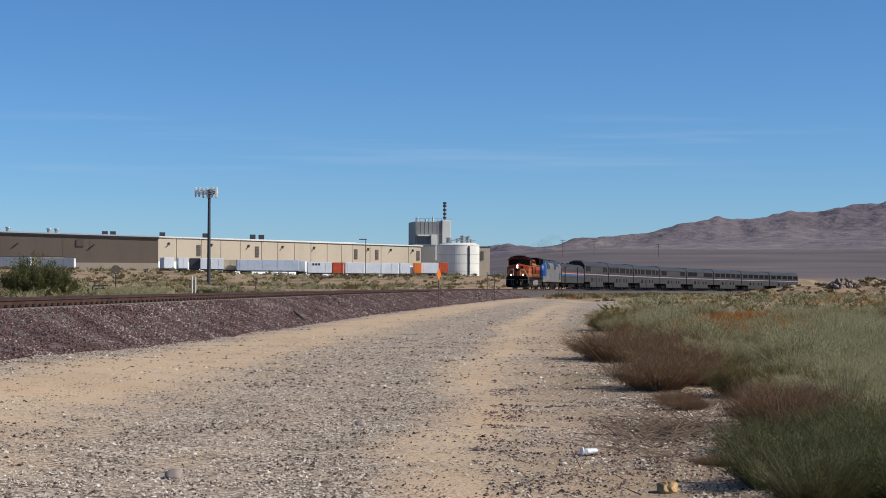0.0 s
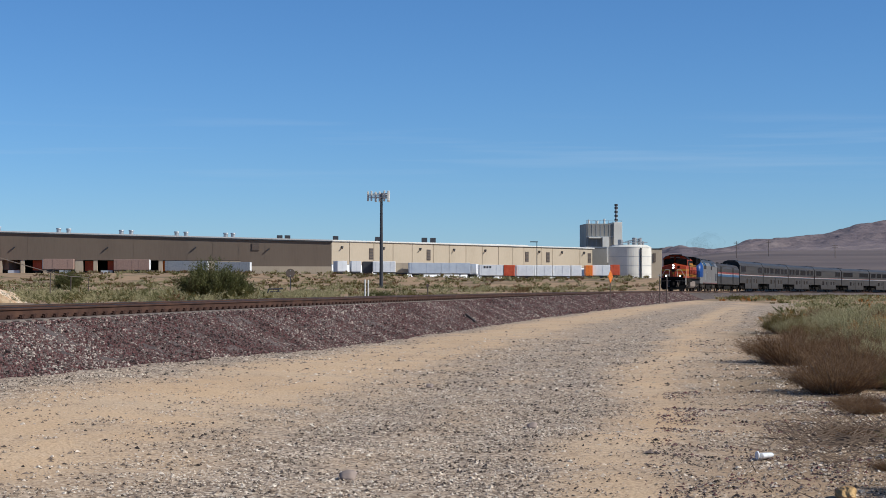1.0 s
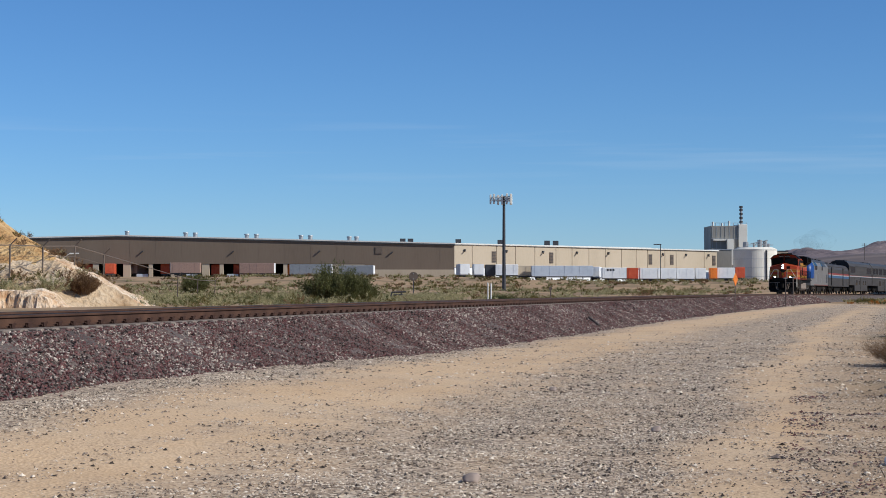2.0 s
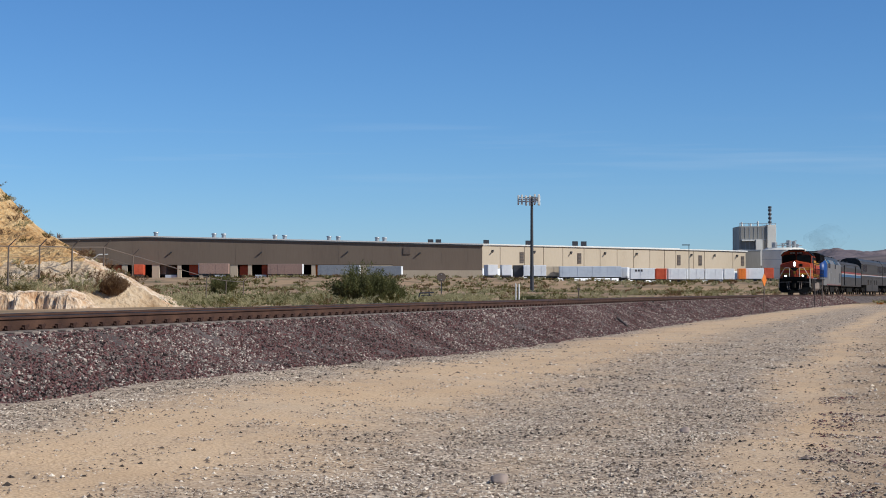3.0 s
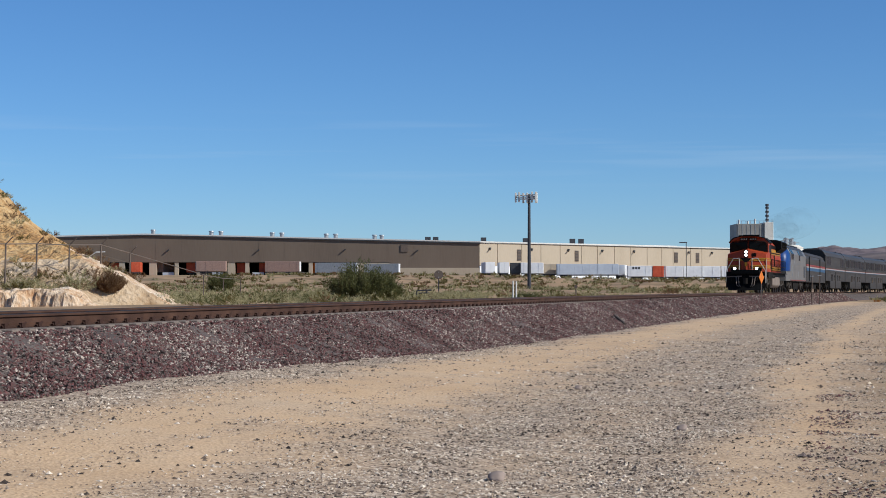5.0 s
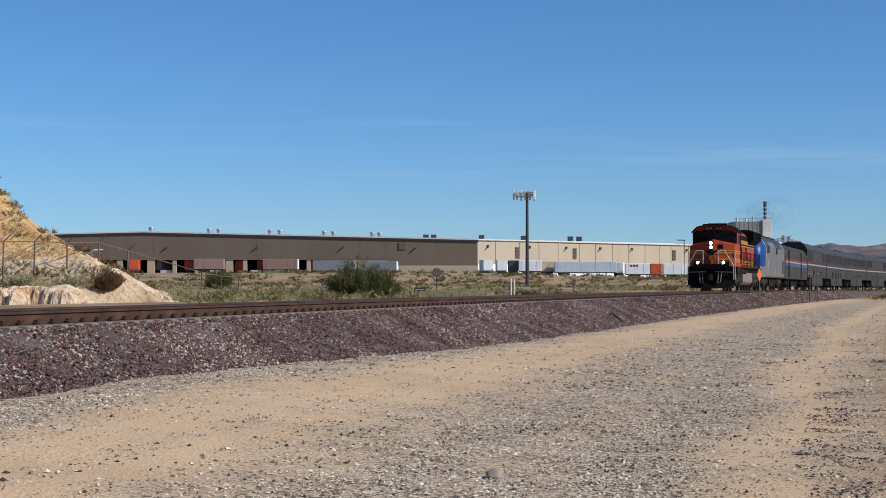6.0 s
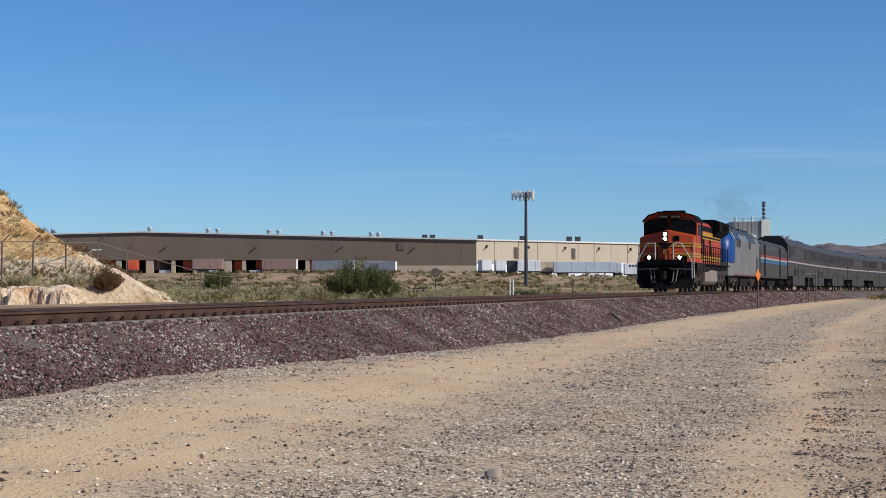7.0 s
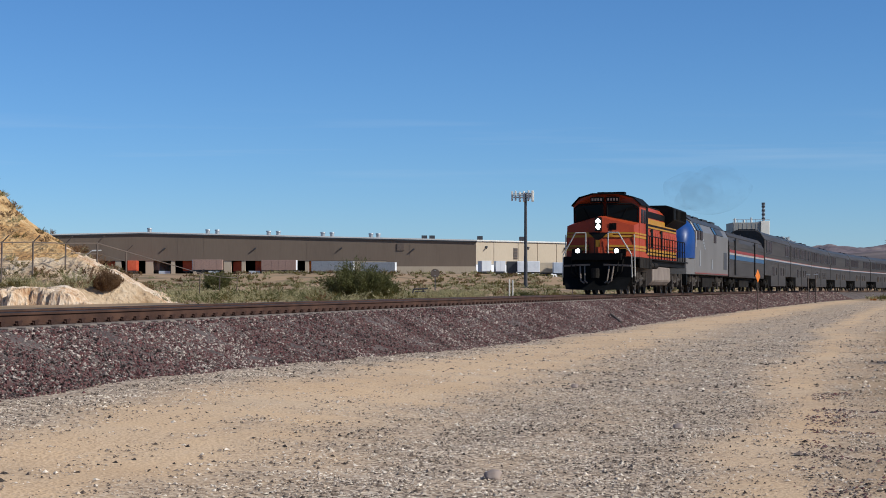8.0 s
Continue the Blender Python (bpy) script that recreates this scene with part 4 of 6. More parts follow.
# steel sides darkened in colour for the dark ground they would mirror
M_SILVER = mat("stainless_with_dark_reflection", [(0.036, 0.031, 0.028), (0.049, 0.043, 0.039), (0.063, 0.055, 0.05)], 0.55, 0.0, 0.5, 9, 0.05, stretch=(0.3, 1, 3), spec=0.12)
M_PALESIDE = mat("silver_grey_paint", [(0.125, 0.114, 0.105), (0.15, 0.138, 0.128), (0.17, 0.157, 0.147)], 0.45, 0.1, 0.4, 12, 0.03)
M_BLUE = plain("deep_blue_paint", (0.008, 0.04, 0.17), 0.4)
M_REDS = plain("red_stripe_paint", (0.2, 0.022, 0.014), 0.4)
M_BLUES = plain("blue_stripe_paint", (0.03, 0.08, 0.16), 0.4)
M_WHITES = plain("white_stripe_paint", (0.3, 0.27, 0.25), 0.4)
M_DARKROOF = mat("dark_roof_and_end", [(0.012, 0.012, 0.013), (0.02, 0.02, 0.022), (0.04, 0.04, 0.042)], 0.55, 0.2, 0.6, 8, 0.05)
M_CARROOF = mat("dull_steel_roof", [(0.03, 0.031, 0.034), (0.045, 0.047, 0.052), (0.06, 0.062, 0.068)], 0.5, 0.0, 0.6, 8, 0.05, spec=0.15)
M_GLASS = glass("dark_window_glass")
M_LAMP = glow("burning_headlamp", (1.0, 0.93, 0.8), 14.0)
M_WHEEL = plain("worn_wheel_steel", (0.09, 0.075, 0.065), 0.55, 0.6)


def car_part(name, bm, material, parent, label="", bevel=0.0, smooth=False):
    bm.transform(Matrix.Diagonal((SX, K, K, 1)))
    return part(name, bm, material, parent, label, bevel, smooth)


WHEELS = []  # every wheelset with its radius, keyed at the end


def wheelset(car, x, r):
    """An axle with two flanged wheels; its own axle line is its origin, so that it can roll."""
    w = new("wheelset")
    bm = bmesh.new()
    rod(bm, (0, -0.9, 0), (0, 0.9, 0), 0.09, n=10)
    for y in (-0.76, 0.76):
        s = 1 if y > 0 else -1
        rod(bm, (0, y - 0.06 * s, 0), (0, y + 0.07 * s, 0), r, n=28)
        rod(bm, (0, y - 0.09 * s, 0), (0, y - 0.06 * s, 0), r + 0.028, n=28)
        for a in range(3):
            t = a * 2.094
            box(bm, (math.cos(t) * r * 0.6, y + 0.085 * s, math.sin(t) * r * 0.6), (0.12, 0.04, 0.12))
    me = finish(bm, "wheelset", M_WHEEL)
    w.data = None
    bpy.data.objects.remove(w)
    w = new("wheelset", me)
    w.parent, w.location = car, (x * SX, 0, r)
    WHEELS.append((w, x * SX, r))


def bogie(car, x, axles, r, spread, paint, name="bogie"):
    """Side frames, bolster, springs and boxes of one truck."""
    bm = bmesh.new()
    half = spread * (axles - 1) / 2
    for y in (-1.12, 1.12):
        prism(bm, [(x - half - 0.5, r + 0.02), (x - half - 0.45, r + 0.3), (x - half * 0.5, r + 0.38), (x + half * 0.5, r + 0.38), (x + half + 0.45, r + 0.3), (x + half + 0.5, r + 0.02), (x + half * 0.6, r - 0.12), (x - half * 0.6, r - 0.12)], y - 0.11, y + 0.11, "y")
        for i in range(axles):
            a = x - half + spread * i
            box(bm, (a, y * 1.12, r), (0.36, 0.22, 0.36))
            rod(bm, (a - 0.34, y * 1.1, r + 0.1), (a - 0.34, y * 1.1, r + 0.5), 0.1, n=8)
            rod(bm, (a + 0.34, y * 1.1, r + 0.1), (a + 0.34, y * 1.1, r + 0.5), 0.1, n=8)
        rod(bm, (x - half * 0.6, y * 1.15, r + 0.2), (x + half * 0.6, y * 1.15, r + 0.02), 0.07, n=7)
        box(bm, (x + half * 0.5, y * 1.1, r - 0.22), (0.5, 0.1, 0.2))
    box(bm, (x, 0, r + 0.2), (0.7, 2.2, 0.35))
    car_part(name, bm, paint, car)
    for i in range(axles):
        wheelset(car, x - half + spread * i, r)


def slab(bm, pts, d):
    """A flat plate with the corners pts, d thick (a vector)."""
    a = [bm.verts.new(p) for p in pts]
    b = [bm.verts.new(Vector(p) + Vector(d)) for p in pts]
    k = len(pts)
    bm.faces.new(a)
    bm.faces.new(b[::-1])
    for i in range(k):
        bm.faces.new((a[i], a[(i + 1) % k], b[(i + 1) % k], b[i]))


def make_freight_loco():
    c = tagged(new("freight_locomotive"), "orange and black diesel locomotive with lit headlamps leading the train", "locomotive")
    nose_x, cab_x = 9.9, 8.05

    def nf(y):
        return nose_x + 0.34 - 0.45 * abs(y) / 1.5

    def cf(y):
        return cab_x + 0.26 - 0.4 * abs(y) / 1.5
    # frame and walkway
    bm = bmesh.new()
    box(bm, (0, 0, 1.5), (20.6, 2.7, 0.3))
    box(bm, (0, 0, 1.64), (20.8, 3.05, 0.06))
    car_part("frame", bm, M_BLACK, c, "black underframe and walkway")
    for k in range(4):
        bm = bmesh.new()
        box(bm, (7.6 - 1.0 * k, 1.52, 1.42), (0.85, 0.07, 0.5))
        car_part("side_locker", bm, M_GRIME, c, bevel=0.02)
    for k in range(2):
        bm = bmesh.new()
        rod(bm, (3.4 - 1.5 * k, 1.42, 1.34), (4.7 - 1.5 * k, 1.42, 1.34), 0.15, n=12)
        car_part("air_reservoir", bm, M_GRIME, c)
    # pilot, plough and coupler
    bm = bmesh.new()
    box(bm, (10.35, 0, 1.2), (0.2, 3.0, 0.9))
    slab(bm, [(10.45, -1.5, 0.75), (10.45, 1.5, 0.75), (10.75, 1.35, 0.22), (10.95, 0, 0.18), (10.75, -1.35, 0.22)], (-0.12, 0, 0.04))
    box(bm, (10.5, 0, 1.66), (0.5, 2.2, 0.3))
    car_part("pilot", bm, M_BLACK, c, "black pilot plate and snow plough")
    bm = bmesh.new()
    box(bm, (10.8, 0, 0.95), (0.9, 0.28, 0.3))
    rod(bm, (11.2, 0.05, 0.72), (11.2, 0.05, 1.15), 0.17, n=10)
    car_part("coupler", bm, M_GRIME, c)
    bm = bmesh.new()
    for y in (-0.75, -0.55, 0.55, 0.75):
        rod(bm, (10.5, y, 1.25), (10.75, y * 0.9, 0.6), 0.035, n=6)
        rod(bm, (10.75, y * 0.9, 0.6), (10.7, y * 0.7, 0.5), 0.035, n=6)
    car_part("air_hoses", bm, M_TANK, c)
    for y in (-1.15, -0.95, 0.95, 1.15):
        bm = bmesh.new()
        rod(bm, (10.46, y, 1.55), (10.6, y * 0.97, 1.0), 0.03, n=6)
        rod(bm, (10.6, y * 0.97, 1.0), (10.52, y * 0.8, 0.8), 0.03, n=6)
        car_part("brake_hose", bm, M_GRIME, c)
    for s in (-1, 1):
        bm = bmesh.new()
        slab(bm, [(10.5, s * 0.3, 1.35), (10.5, s * 1.5, 1.3), (10.48, s * 1.5, 1.22), (10.48, s * 0.3, 1.27)], (0.06, 0, 0))
        car_part("uncoupling_lever", bm, M_TANK, c)
    for y in (-1.38, 1.38):
        bm = bmesh.new()
        for z in (0.5, 0.85, 1.2, 1.5):
            box(bm, (10.0, y, z), (0.7, 0.32, 0.04))
        box(bm, (9.63, y, 1.0), (0.05, 0.34, 1.2))
        box(bm, (10.36, y, 1.0), (0.05, 0.34, 1.2))
        car_part("step_well", bm, M_GRIME, c)
    # nose
    bm = bmesh.new()
    low = [(8.0, -1.5, 1.68), (nf(1.5), -1.5, 1.68), (nf(0), 0, 1.68), (nf(1.5), 1.5, 1.68), (8.0, 1.5, 1.68)]
    top = [(8.0, -1.5, 3.22), (nf(1.5) - 0.25, -1.5, 3.05), (nf(0) - 0.2, 0, 3.45), (nf(1.5) - 0.25, 1.5, 3.05), (8.0, 1.5, 3.22)]
    a, b = [bm.verts.new(p) for p in low], [bm.verts.new(p) for p in top]
    for i in range(5):
        bm.faces.new((a[i], a[(i + 1) % 5], b[(i + 1) % 5], b[i]))
    mid = bm.verts.new((8.1, 0, 3.55))
    for i in range(5):
        bm.faces.new((b[i], b[(i + 1) % 5], mid))
    bm.faces.new(a[::-1])
    nose = car_part("nose", bm, M_ORANGE, c, "orange wide nose with yellow bands")
    for z0, z1 in ((2.53, 2.63), (2.68, 2.76), (1.95, 2.04), (2.09, 2.19)):
        for s in (-1, 1):
            bm = bmesh.new()
            w = 0.25 * (z0 - 1.68) / 1.4
            slab(bm, [(nf(0.42) - 0.2 * (z0 - 1.68) / 1.77 + 0.02, s * 0.42, z0), (nf(1.5) - w + 0.01, s * 1.51, z0), (nf(1.5) - w + 0.01, s * 1.51, z1), (nf(0.42) - 0.2 * (z1 - 1.68) / 1.77 + 0.02, s * 0.42, z1)], (0.015, 0, 0))
            box(bm, (8.75, s * 1.51, (z0 + z1) / 2), (1.5, 0.02, z1 - z0))
            box(bm, (6.7, s * 1.52, (z0 + z1) / 2), (2.6, 0.02, z1 - z0))
            car_part("yellow_band", bm, M_YELLOW, nose)
    bm = bmesh.new()
    for s in (-1, 1):
        slab(bm, [(nf(0.1) - 0.09, s * 0.1, 2.5), (nf(0.6) - 0.09, s * 0.6, 2.58), (nf(0.6) - 0.1, s * 0.62, 2.68), (nf(0.1) - 0.1, s * 0.2, 2.64)], (0.03, 0, 0))
    box(bm, (nf(0) - 0.02, 0, 2.25), (0.03, 0.2, 0.3))
    car_part("nose_emblem", bm, M_YELLOW, nose)
    bm = bmesh.new()
    slab(bm, [(nf(0.3) - 0.04, -0.45, 2.74), (nf(0.3) - 0.04, 0.45, 2.74), (nf(0.1) - 0.02, 0.1, 2.42), (nf(0.1) - 0.02, -0.1, 2.42)], (0.02, 0, 0))
    car_part("emblem_ground", bm, M_BLACK, nose)
    for y in (-0.42, -0.14, 0.14, 0.42):
        bm = bmesh.new()
        rod(bm, (nf(y) + 0.06, y, 1.72), (nf(y) + 0.02, y, 2.5), 0.018, n=6)
        car_part("nose_grab_iron", bm, M_BLACK, nose)
    bm = bmesh.new()
    box(bm, (nf(1.0) - 0.02, 0.95, 1.86), (0.16, 0.5, 0.3))
    box(bm, (nf(1.0) - 0.02, -0.95, 1.86), (0.16, 0.5, 0.3))
    car_part("lamp_shelf", bm, M_BLACK, c)
    bm = bmesh.new()
    box(bm, (nf(0.5) - 0.14, 0.62, 3.0), (0.05, 0.32, 0.3))
    car_part("nose_hatch", bm, M_BLACK, nose)
    bm = bmesh.new()
    box(bm, (nf(0) - 0.12, 0, 3.1), (0.1, 0.3, 0.62))
    lamp = car_part("headlamp_housing", bm, M_BLACK, c)
    for z in (3.24, 2.98):
        bm = bmesh.new()
        rod(bm, (nf(0) - 0.08, 0, z), (nf(0) - 0.02, 0, z), 0.1, n=18)
        car_part("headlamp", bm, M_LAMP, lamp, "lit headlamp")
    for y in (-0.86, 0.86):
        bm = bmesh.new()
        rod(bm, (10.3, y, 1.92), (10.46, y, 1.92), 0.16, n=16)
        dl = car_part("ditch_light", bm, M_BLACK, c)
        bm = bmesh.new()
        rod(bm, (10.46, y, 1.92), (10.49, y, 1.92), 0.095, n=16)
        car_part("lens", bm, M_LAMP, dl, "lit ditch lamp")
    # cab
    bm = bmesh.new()
    side = [(-1.5, 1.68), (1.5, 1.68), (1.52, 4.05), (1.2, 4.36), (0.55, 4.52), (-0.55, 4.52), (-1.2, 4.36), (-1.52, 4.05)]
    vs = prism(bm, side, 5.3, cab_x)
    for q in vs:
        if q.co.x > 7:
            q.co.x = cf(q.co.y)
    cab = car_part("cab", bm, M_ORANGE, c, "orange cab with black windows")
    bm = bmesh.new()
    roof = [(-1.6, 4.0), (-1.6, 4.07), (-1.24, 4.42), (-0.58, 4.58), (0.58, 4.58), (1.24, 4.42), (1.6, 4.07), (1.6, 4.0), (1.22, 4.37), (0.55, 4.53), (-0.55, 4.53), (-1.22, 4.37)]
    for q in prism(bm, roof, 5.1, cab_x):
        if q.co.x > 7:
            q.co.x = cf(q.co.y) + 0.09
    car_part("cab_roof", bm, M_BLACK, cab, "black cab roof")
    for s in (-1, 1):
        bm = bmesh.new()
        slab(bm, [(cf(0.12) + 0.02, s * 0.14, 3.55), (cf(1.42) + 0.02, s * 1.4, 3.28), (cf(1.42) + 0.02, s * 1.42, 3.86), (cf(1.2) + 0.02, s * 1.26, 4.02), (cf(0.12) + 0.02, s * 0.14, 4.06)], (0.02, 0, 0))
        pane = car_part("windscreen", bm, M_GLASS, cab)
        bm = bmesh.new()
        ring = [(0.1, 3.5), (1.46, 3.22), (1.47, 3.9), (1.24, 4.07), (0.1, 4.11), (0.1, 3.5)]
        for (y0, z0), (y1, z1) in zip(ring, ring[1:]):
            rod(bm, (cf(y0) + 0.03, s * y0, z0), (cf(y1) + 0.03, s * y1, z1), 0.035, n=6)
        car_part("rubber_seal", bm, M_BLACK, pane)
        bm = bmesh.new()
        rod(bm, (cf(0.7) + 0.06, s * 0.75, 3.42), (cf(0.9) + 0.06, s * 1.0, 3.9), 0.015, n=5)
        car_part("wiper", bm, M_BLACK, pane)
        bm = bmesh.new()
        box(bm, (cf(0.35) + 0.08, s * 0.36, 4.28), (0.12, 0.6, 0.22))
        car_part("number_board", bm, M_BLACK, cab)
        bm = bmesh.new()
        for k in range(4):
            box(bm, (cf(0.35) + 0.15, s * 0.36 - 0.2 + 0.133 * k, 4.28), (0.02, 0.075, 0.11))
        car_part("number_bars", bm, M_TANK, cab)
        bm = bmesh.new()
        box(bm, (7.1, s * 1.52, 3.55), (0.7, 0.03, 0.62))
        box(bm, (6.3, s * 1.52, 3.55), (0.5, 0.03, 0.62))
        car_part("side_window", bm, M_GLASS, cab)
        bm = bmesh.new()
        box(bm, (5.62, s * 1.525, 3.55), (0.6, 0.03, 0.95))
        car_part("cab_rear_panel", bm, M_BLACK, cab)
        bm = bmesh.new()
        box(bm, (5.65, s * 1.53, 2.5), (0.5, 0.03, 1.2))
        car_part("cab_door", bm, M_BLACK, cab)
    bm = bmesh.new()
    rod(bm, (6.4, -0.8, 4.45), (6.4, -0.8, 4.66), 0.2, n=10)
    box(bm, (7.3, 0.6, 4.6), (0.6, 0.35, 0.12))
    box(bm, (6.6, -0.1, 4.62), (1.0, 0.9, 0.12))
    car_part("roof_gear", bm, M_BLACK, cab)
    # hood
    bm = bmesh.new()
    hood = [(-0.98, 1.68), (0.98, 1.68), (0.98, 4.0), (0.7, 4.3), (-0.7, 4.3), (-0.98, 4.0)]
    prism(bm, hood, -9.6, 5.3)
    body = car_part("hood", bm, M_ORANGE, c, "orange engine hood with yellow bands and black top")
    bm = bmesh.new()
    for y in (-0.99, 0.99):
        box(bm, (-2, y, 3.86), (14.8, 0.03, 0.3))
    box(bm, (-2, 0, 4.3), (14.9, 1.5, 0.06))
    car_part("hood_top", bm, M_BLACK, body)
    for y in (-1.0, 1.0):
        bm = bmesh.new()
        box(bm, (-2, y * 1.001, 3.33), (14.6, 0.02, 0.07))
        box(bm, (-2, y * 1.001, 2.03), (14.6, 0.02, 0.06))
        car_part("hood_seam", bm, M_BLACK, body)
        for z, h in ((3.52, 0.26), (3.24, 0.08), (2.12, 0.12), (1.94, 0.12)):
            bm = bmesh.new()
            box(bm, (-2, y, z), (14.6, 0.03, h))
            car_part("hood_band", bm, M_YELLOW, body)
    for k, x in enumerate(np.arange(-9.0, 5.0, 0.85)):
        for y in (-1.015, 1.015):
            bm = bmesh.new()
            box(bm, (x, y, 2.6), (0.72, 0.03, 0.82))
            car_part("hood_door", bm, M_ORANGE, body, bevel=0.008)
    bm = bmesh.new()
    for x in (3.2, 0.4, -3.1):
        box(bm, (x, 1.04, 2.7), (0.62, 0.03, 0.95))
        box(bm, (x, -1.04, 2.7), (0.62, 0.03, 0.95))
    car_part("hood_grille", bm, M_BLACK, body)
    bm = bmesh.new()
    prism(bm, [(-1.0, 3.45), (1.0, 3.45), (1.5, 3.8), (1.5, 4.4), (1.1, 4.56), (-1.1, 4.56), (-1.5, 4.4), (-1.5, 3.8)], -9.9, -4.6)
    car_part("radiator", bm, M_BLACK, c, "black overhanging radiator housing", bevel=0.04)
    for k in range(9):
        bm = bmesh.new()
        box(bm, (-9.5 + 0.5 * k, 1.52, 4.1), (0.1, 0.04, 0.5))
        car_part("radiator_slat", bm, M_GRIME, c)
    bm = bmesh.new()
    box(bm, (0.8, 0, 4.42), (2.2, 1.0, 0.25))
    rod(bm, (-1.0, 0, 4.3), (-1.0, 0, 4.6), 0.28, n=12)
    car_part("exhaust_stack", bm, M_BLACK, c)
    bm = bmesh.new()
    prism(bm, [(-1.45, 1.3), (1.45, 1.3), (1.47, 0.62), (1.25, 0.4), (-1.25, 0.4), (-1.47, 0.62)], -3.2, 3.2)
    car_part("fuel_tank", bm, M_TANK, c, "dusty grey-brown fuel tank", bevel=0.05)
    # handrails
    for s in (-1, 1):
        bm = bmesh.new()
        for x in np.arange(-9.4, 5.2, 1.05):
            rod(bm, (x, s * 1.46, 1.66), (x, s * 1.46, 2.72), 0.022, n=6)
        rod(bm, (-9.4, s * 1.46, 2.72), (5.2, s * 1.46, 2.72), 0.025, n=6)
        rod(bm, (-9.4, s * 1.46, 2.2), (5.2, s * 1.46, 2.2), 0.02, n=6)
        car_part("side_handrail", bm, M_BLACK, c)
        bm = bmesh.new()
        pts = [(10.5, s * 0.5, 1.7), (10.5, s * 0.5, 2.72), (10.5, s * 0.95, 2.72), (10.42, s * 1.52, 1.75), (10.4, s * 1.54, 0.75)]
        for p, q in zip(pts, pts[1:]):
            rod(bm, p, q, 0.028, n=6)
        pts = [(10.5, s * 0.62, 2.72), (9.7, s * 1.54, 2.66), (9.66, s * 1.56, 0.8)]
        for p, q in zip(pts[1:], pts[2:]):
            rod(bm, p, q, 0.028, n=6)
        car_part("front_handrail", bm, M_HANDRAIL, c, "pale front step handrail")
    for x in (-6.75, 6.75):
        bogie(c, x, 3, 0.53, 1.98, M_TRUCK)
    return c, 22.3 * SX


def make_passenger_loco():
    c = tagged(new("passenger_locomotive"), "silver passenger diesel locomotive with a deep blue nose", "locomotive")
    out = [(-1.5, 1.05), (1.5, 1.05), (1.52, 3.55), (1.25, 4.05), (0.75, 4.3), (-0.75, 4.3), (-1.25, 4.05), (-1.52, 3.55)]
    bm = bmesh.new()
    prism(bm, out, -10.1, 7.9)
    car_part("body", bm, M_PALESIDE, c, "silver-grey body side", bevel=0.03)
    bm = bmesh.new()
    arch = [(1.5, 1.95), (1.52, 2.8), (1.5, 3.4), (1.34, 3.82), (1.05, 4.1), (0.6, 4.26), (0, 4.3)]
    arch += [(-y, z) for y, z in arch[-2::-1]]
    rings = []
    for i in range(9):
        t = i / 8
        wide, tall = 1 - 0.42 * t ** 2.6, 1 - 0.72 * t ** 2.2
        rings.append([bm.verts.new((7.9 + 2.05 * math.sin(t * 1.45), y * wide, 1.95 + (z - 1.95) * tall)) for y, z in arch])
    for r0, r1 in zip(rings, rings[1:]):
        for i in range(len(arch) - 1):
            bm.faces.new((r0[i], r0[i + 1], r1[i + 1], r1[i]))
    bm.faces.new(rings[-1])
    car_part("nose", bm, M_BLUE, c, "deep blue rounded nose", smooth=True)
    bm = bmesh.new()
    prism(bm, [(7.9, -1.5), (9.85, -1.25), (10.08, 0), (9.85, 1.25), (7.9, 1.5)], 1.05, 1.95, "y")
    bm.transform(Matrix(((1, 0, 0, 0), (0, 0, 1, 0), (0, 1, 0, 0), (0, 0, 0, 1))))
    car_part("nose_skirt", bm, M_PALESIDE, c, "silver lower nose")
    bm = bmesh.new()
    slab(bm, [(9.62, -0.95, 3.2), (9.62, 0.95, 3.2), (9.0, 0.95, 3.92), (9.0, -0.95, 3.92)], (0.06, 0, 0.05))
    car_part("windscreen", bm, M_GLASS, c)
    bm = bmesh.new()
    prism(bm, [(-1.3, 4.02), (1.3, 4.02), (0.9, 4.36), (-0.9, 4.36)], -9.9, 7.2)
    car_part("roof", bm, M_CARROOF, c, "dull grey roof")
    bm = bmesh.new()
    for x, w in ((5.2, 2.2), (1.6, 2.6), (-3.0, 3.0), (-7.4, 2.4)):
        box(bm, (x, 0, 4.42), (w, 1.6, 0.2))
    car_part("roof_hatches", bm, M_DARKROOF, c)
    for s in (-1, 1):
        for x, w in ((6.7, 1.3), (5.0, 1.1), (-2.2, 1.2)):
            bm = bmesh.new()
            box(bm, (x, s * 1.53, 3.3), (w, 0.04, 0.5))
            slab(bm, [(x - w / 2, s * 1.535, 3.55), (x + w / 2, s * 1.535, 3.55), (x + w / 2, s * 1.3, 3.98), (x - w / 2, s * 1.3, 3.98)], (0, s * 0.02, 0.02))
            car_part("side_window", bm, M_GLASS, c)
        bm = bmesh.new()
        slab(bm, [(-6.9, s * 1.535, 3.55), (-3.2, s * 1.535, 3.55), (-3.2, s * 1.3, 3.98), (-6.9, s * 1.3, 3.98)], (0, s * 0.015, 0.015))
        car_part("intake_panel", bm, M_CARROOF, c)
        bm = bmesh.new()
        box(bm, (-8.3, s * 1.51, 2.0), (1.8, 0.04, 1.1))
        car_part("side_grille", bm, M_DARKSTEEL, c)
        bm = bmesh.new()
        box(bm, (5.6, s * 1.51, 2.0), (0.35, 0.04, 0.9))
        box(bm, (-0.6, s * 1.51, 1.7), (0.3, 0.04, 0.6))
        for k in range(4):
            box(bm, (3.2 + 0.3 * k, s * 1.515, 2.6 + 0.16 * k), (0.5, 0.03, 0.1))
        car_part("side_emblem_bars", bm, M_STEEL, c)
        bm = bmesh.new()
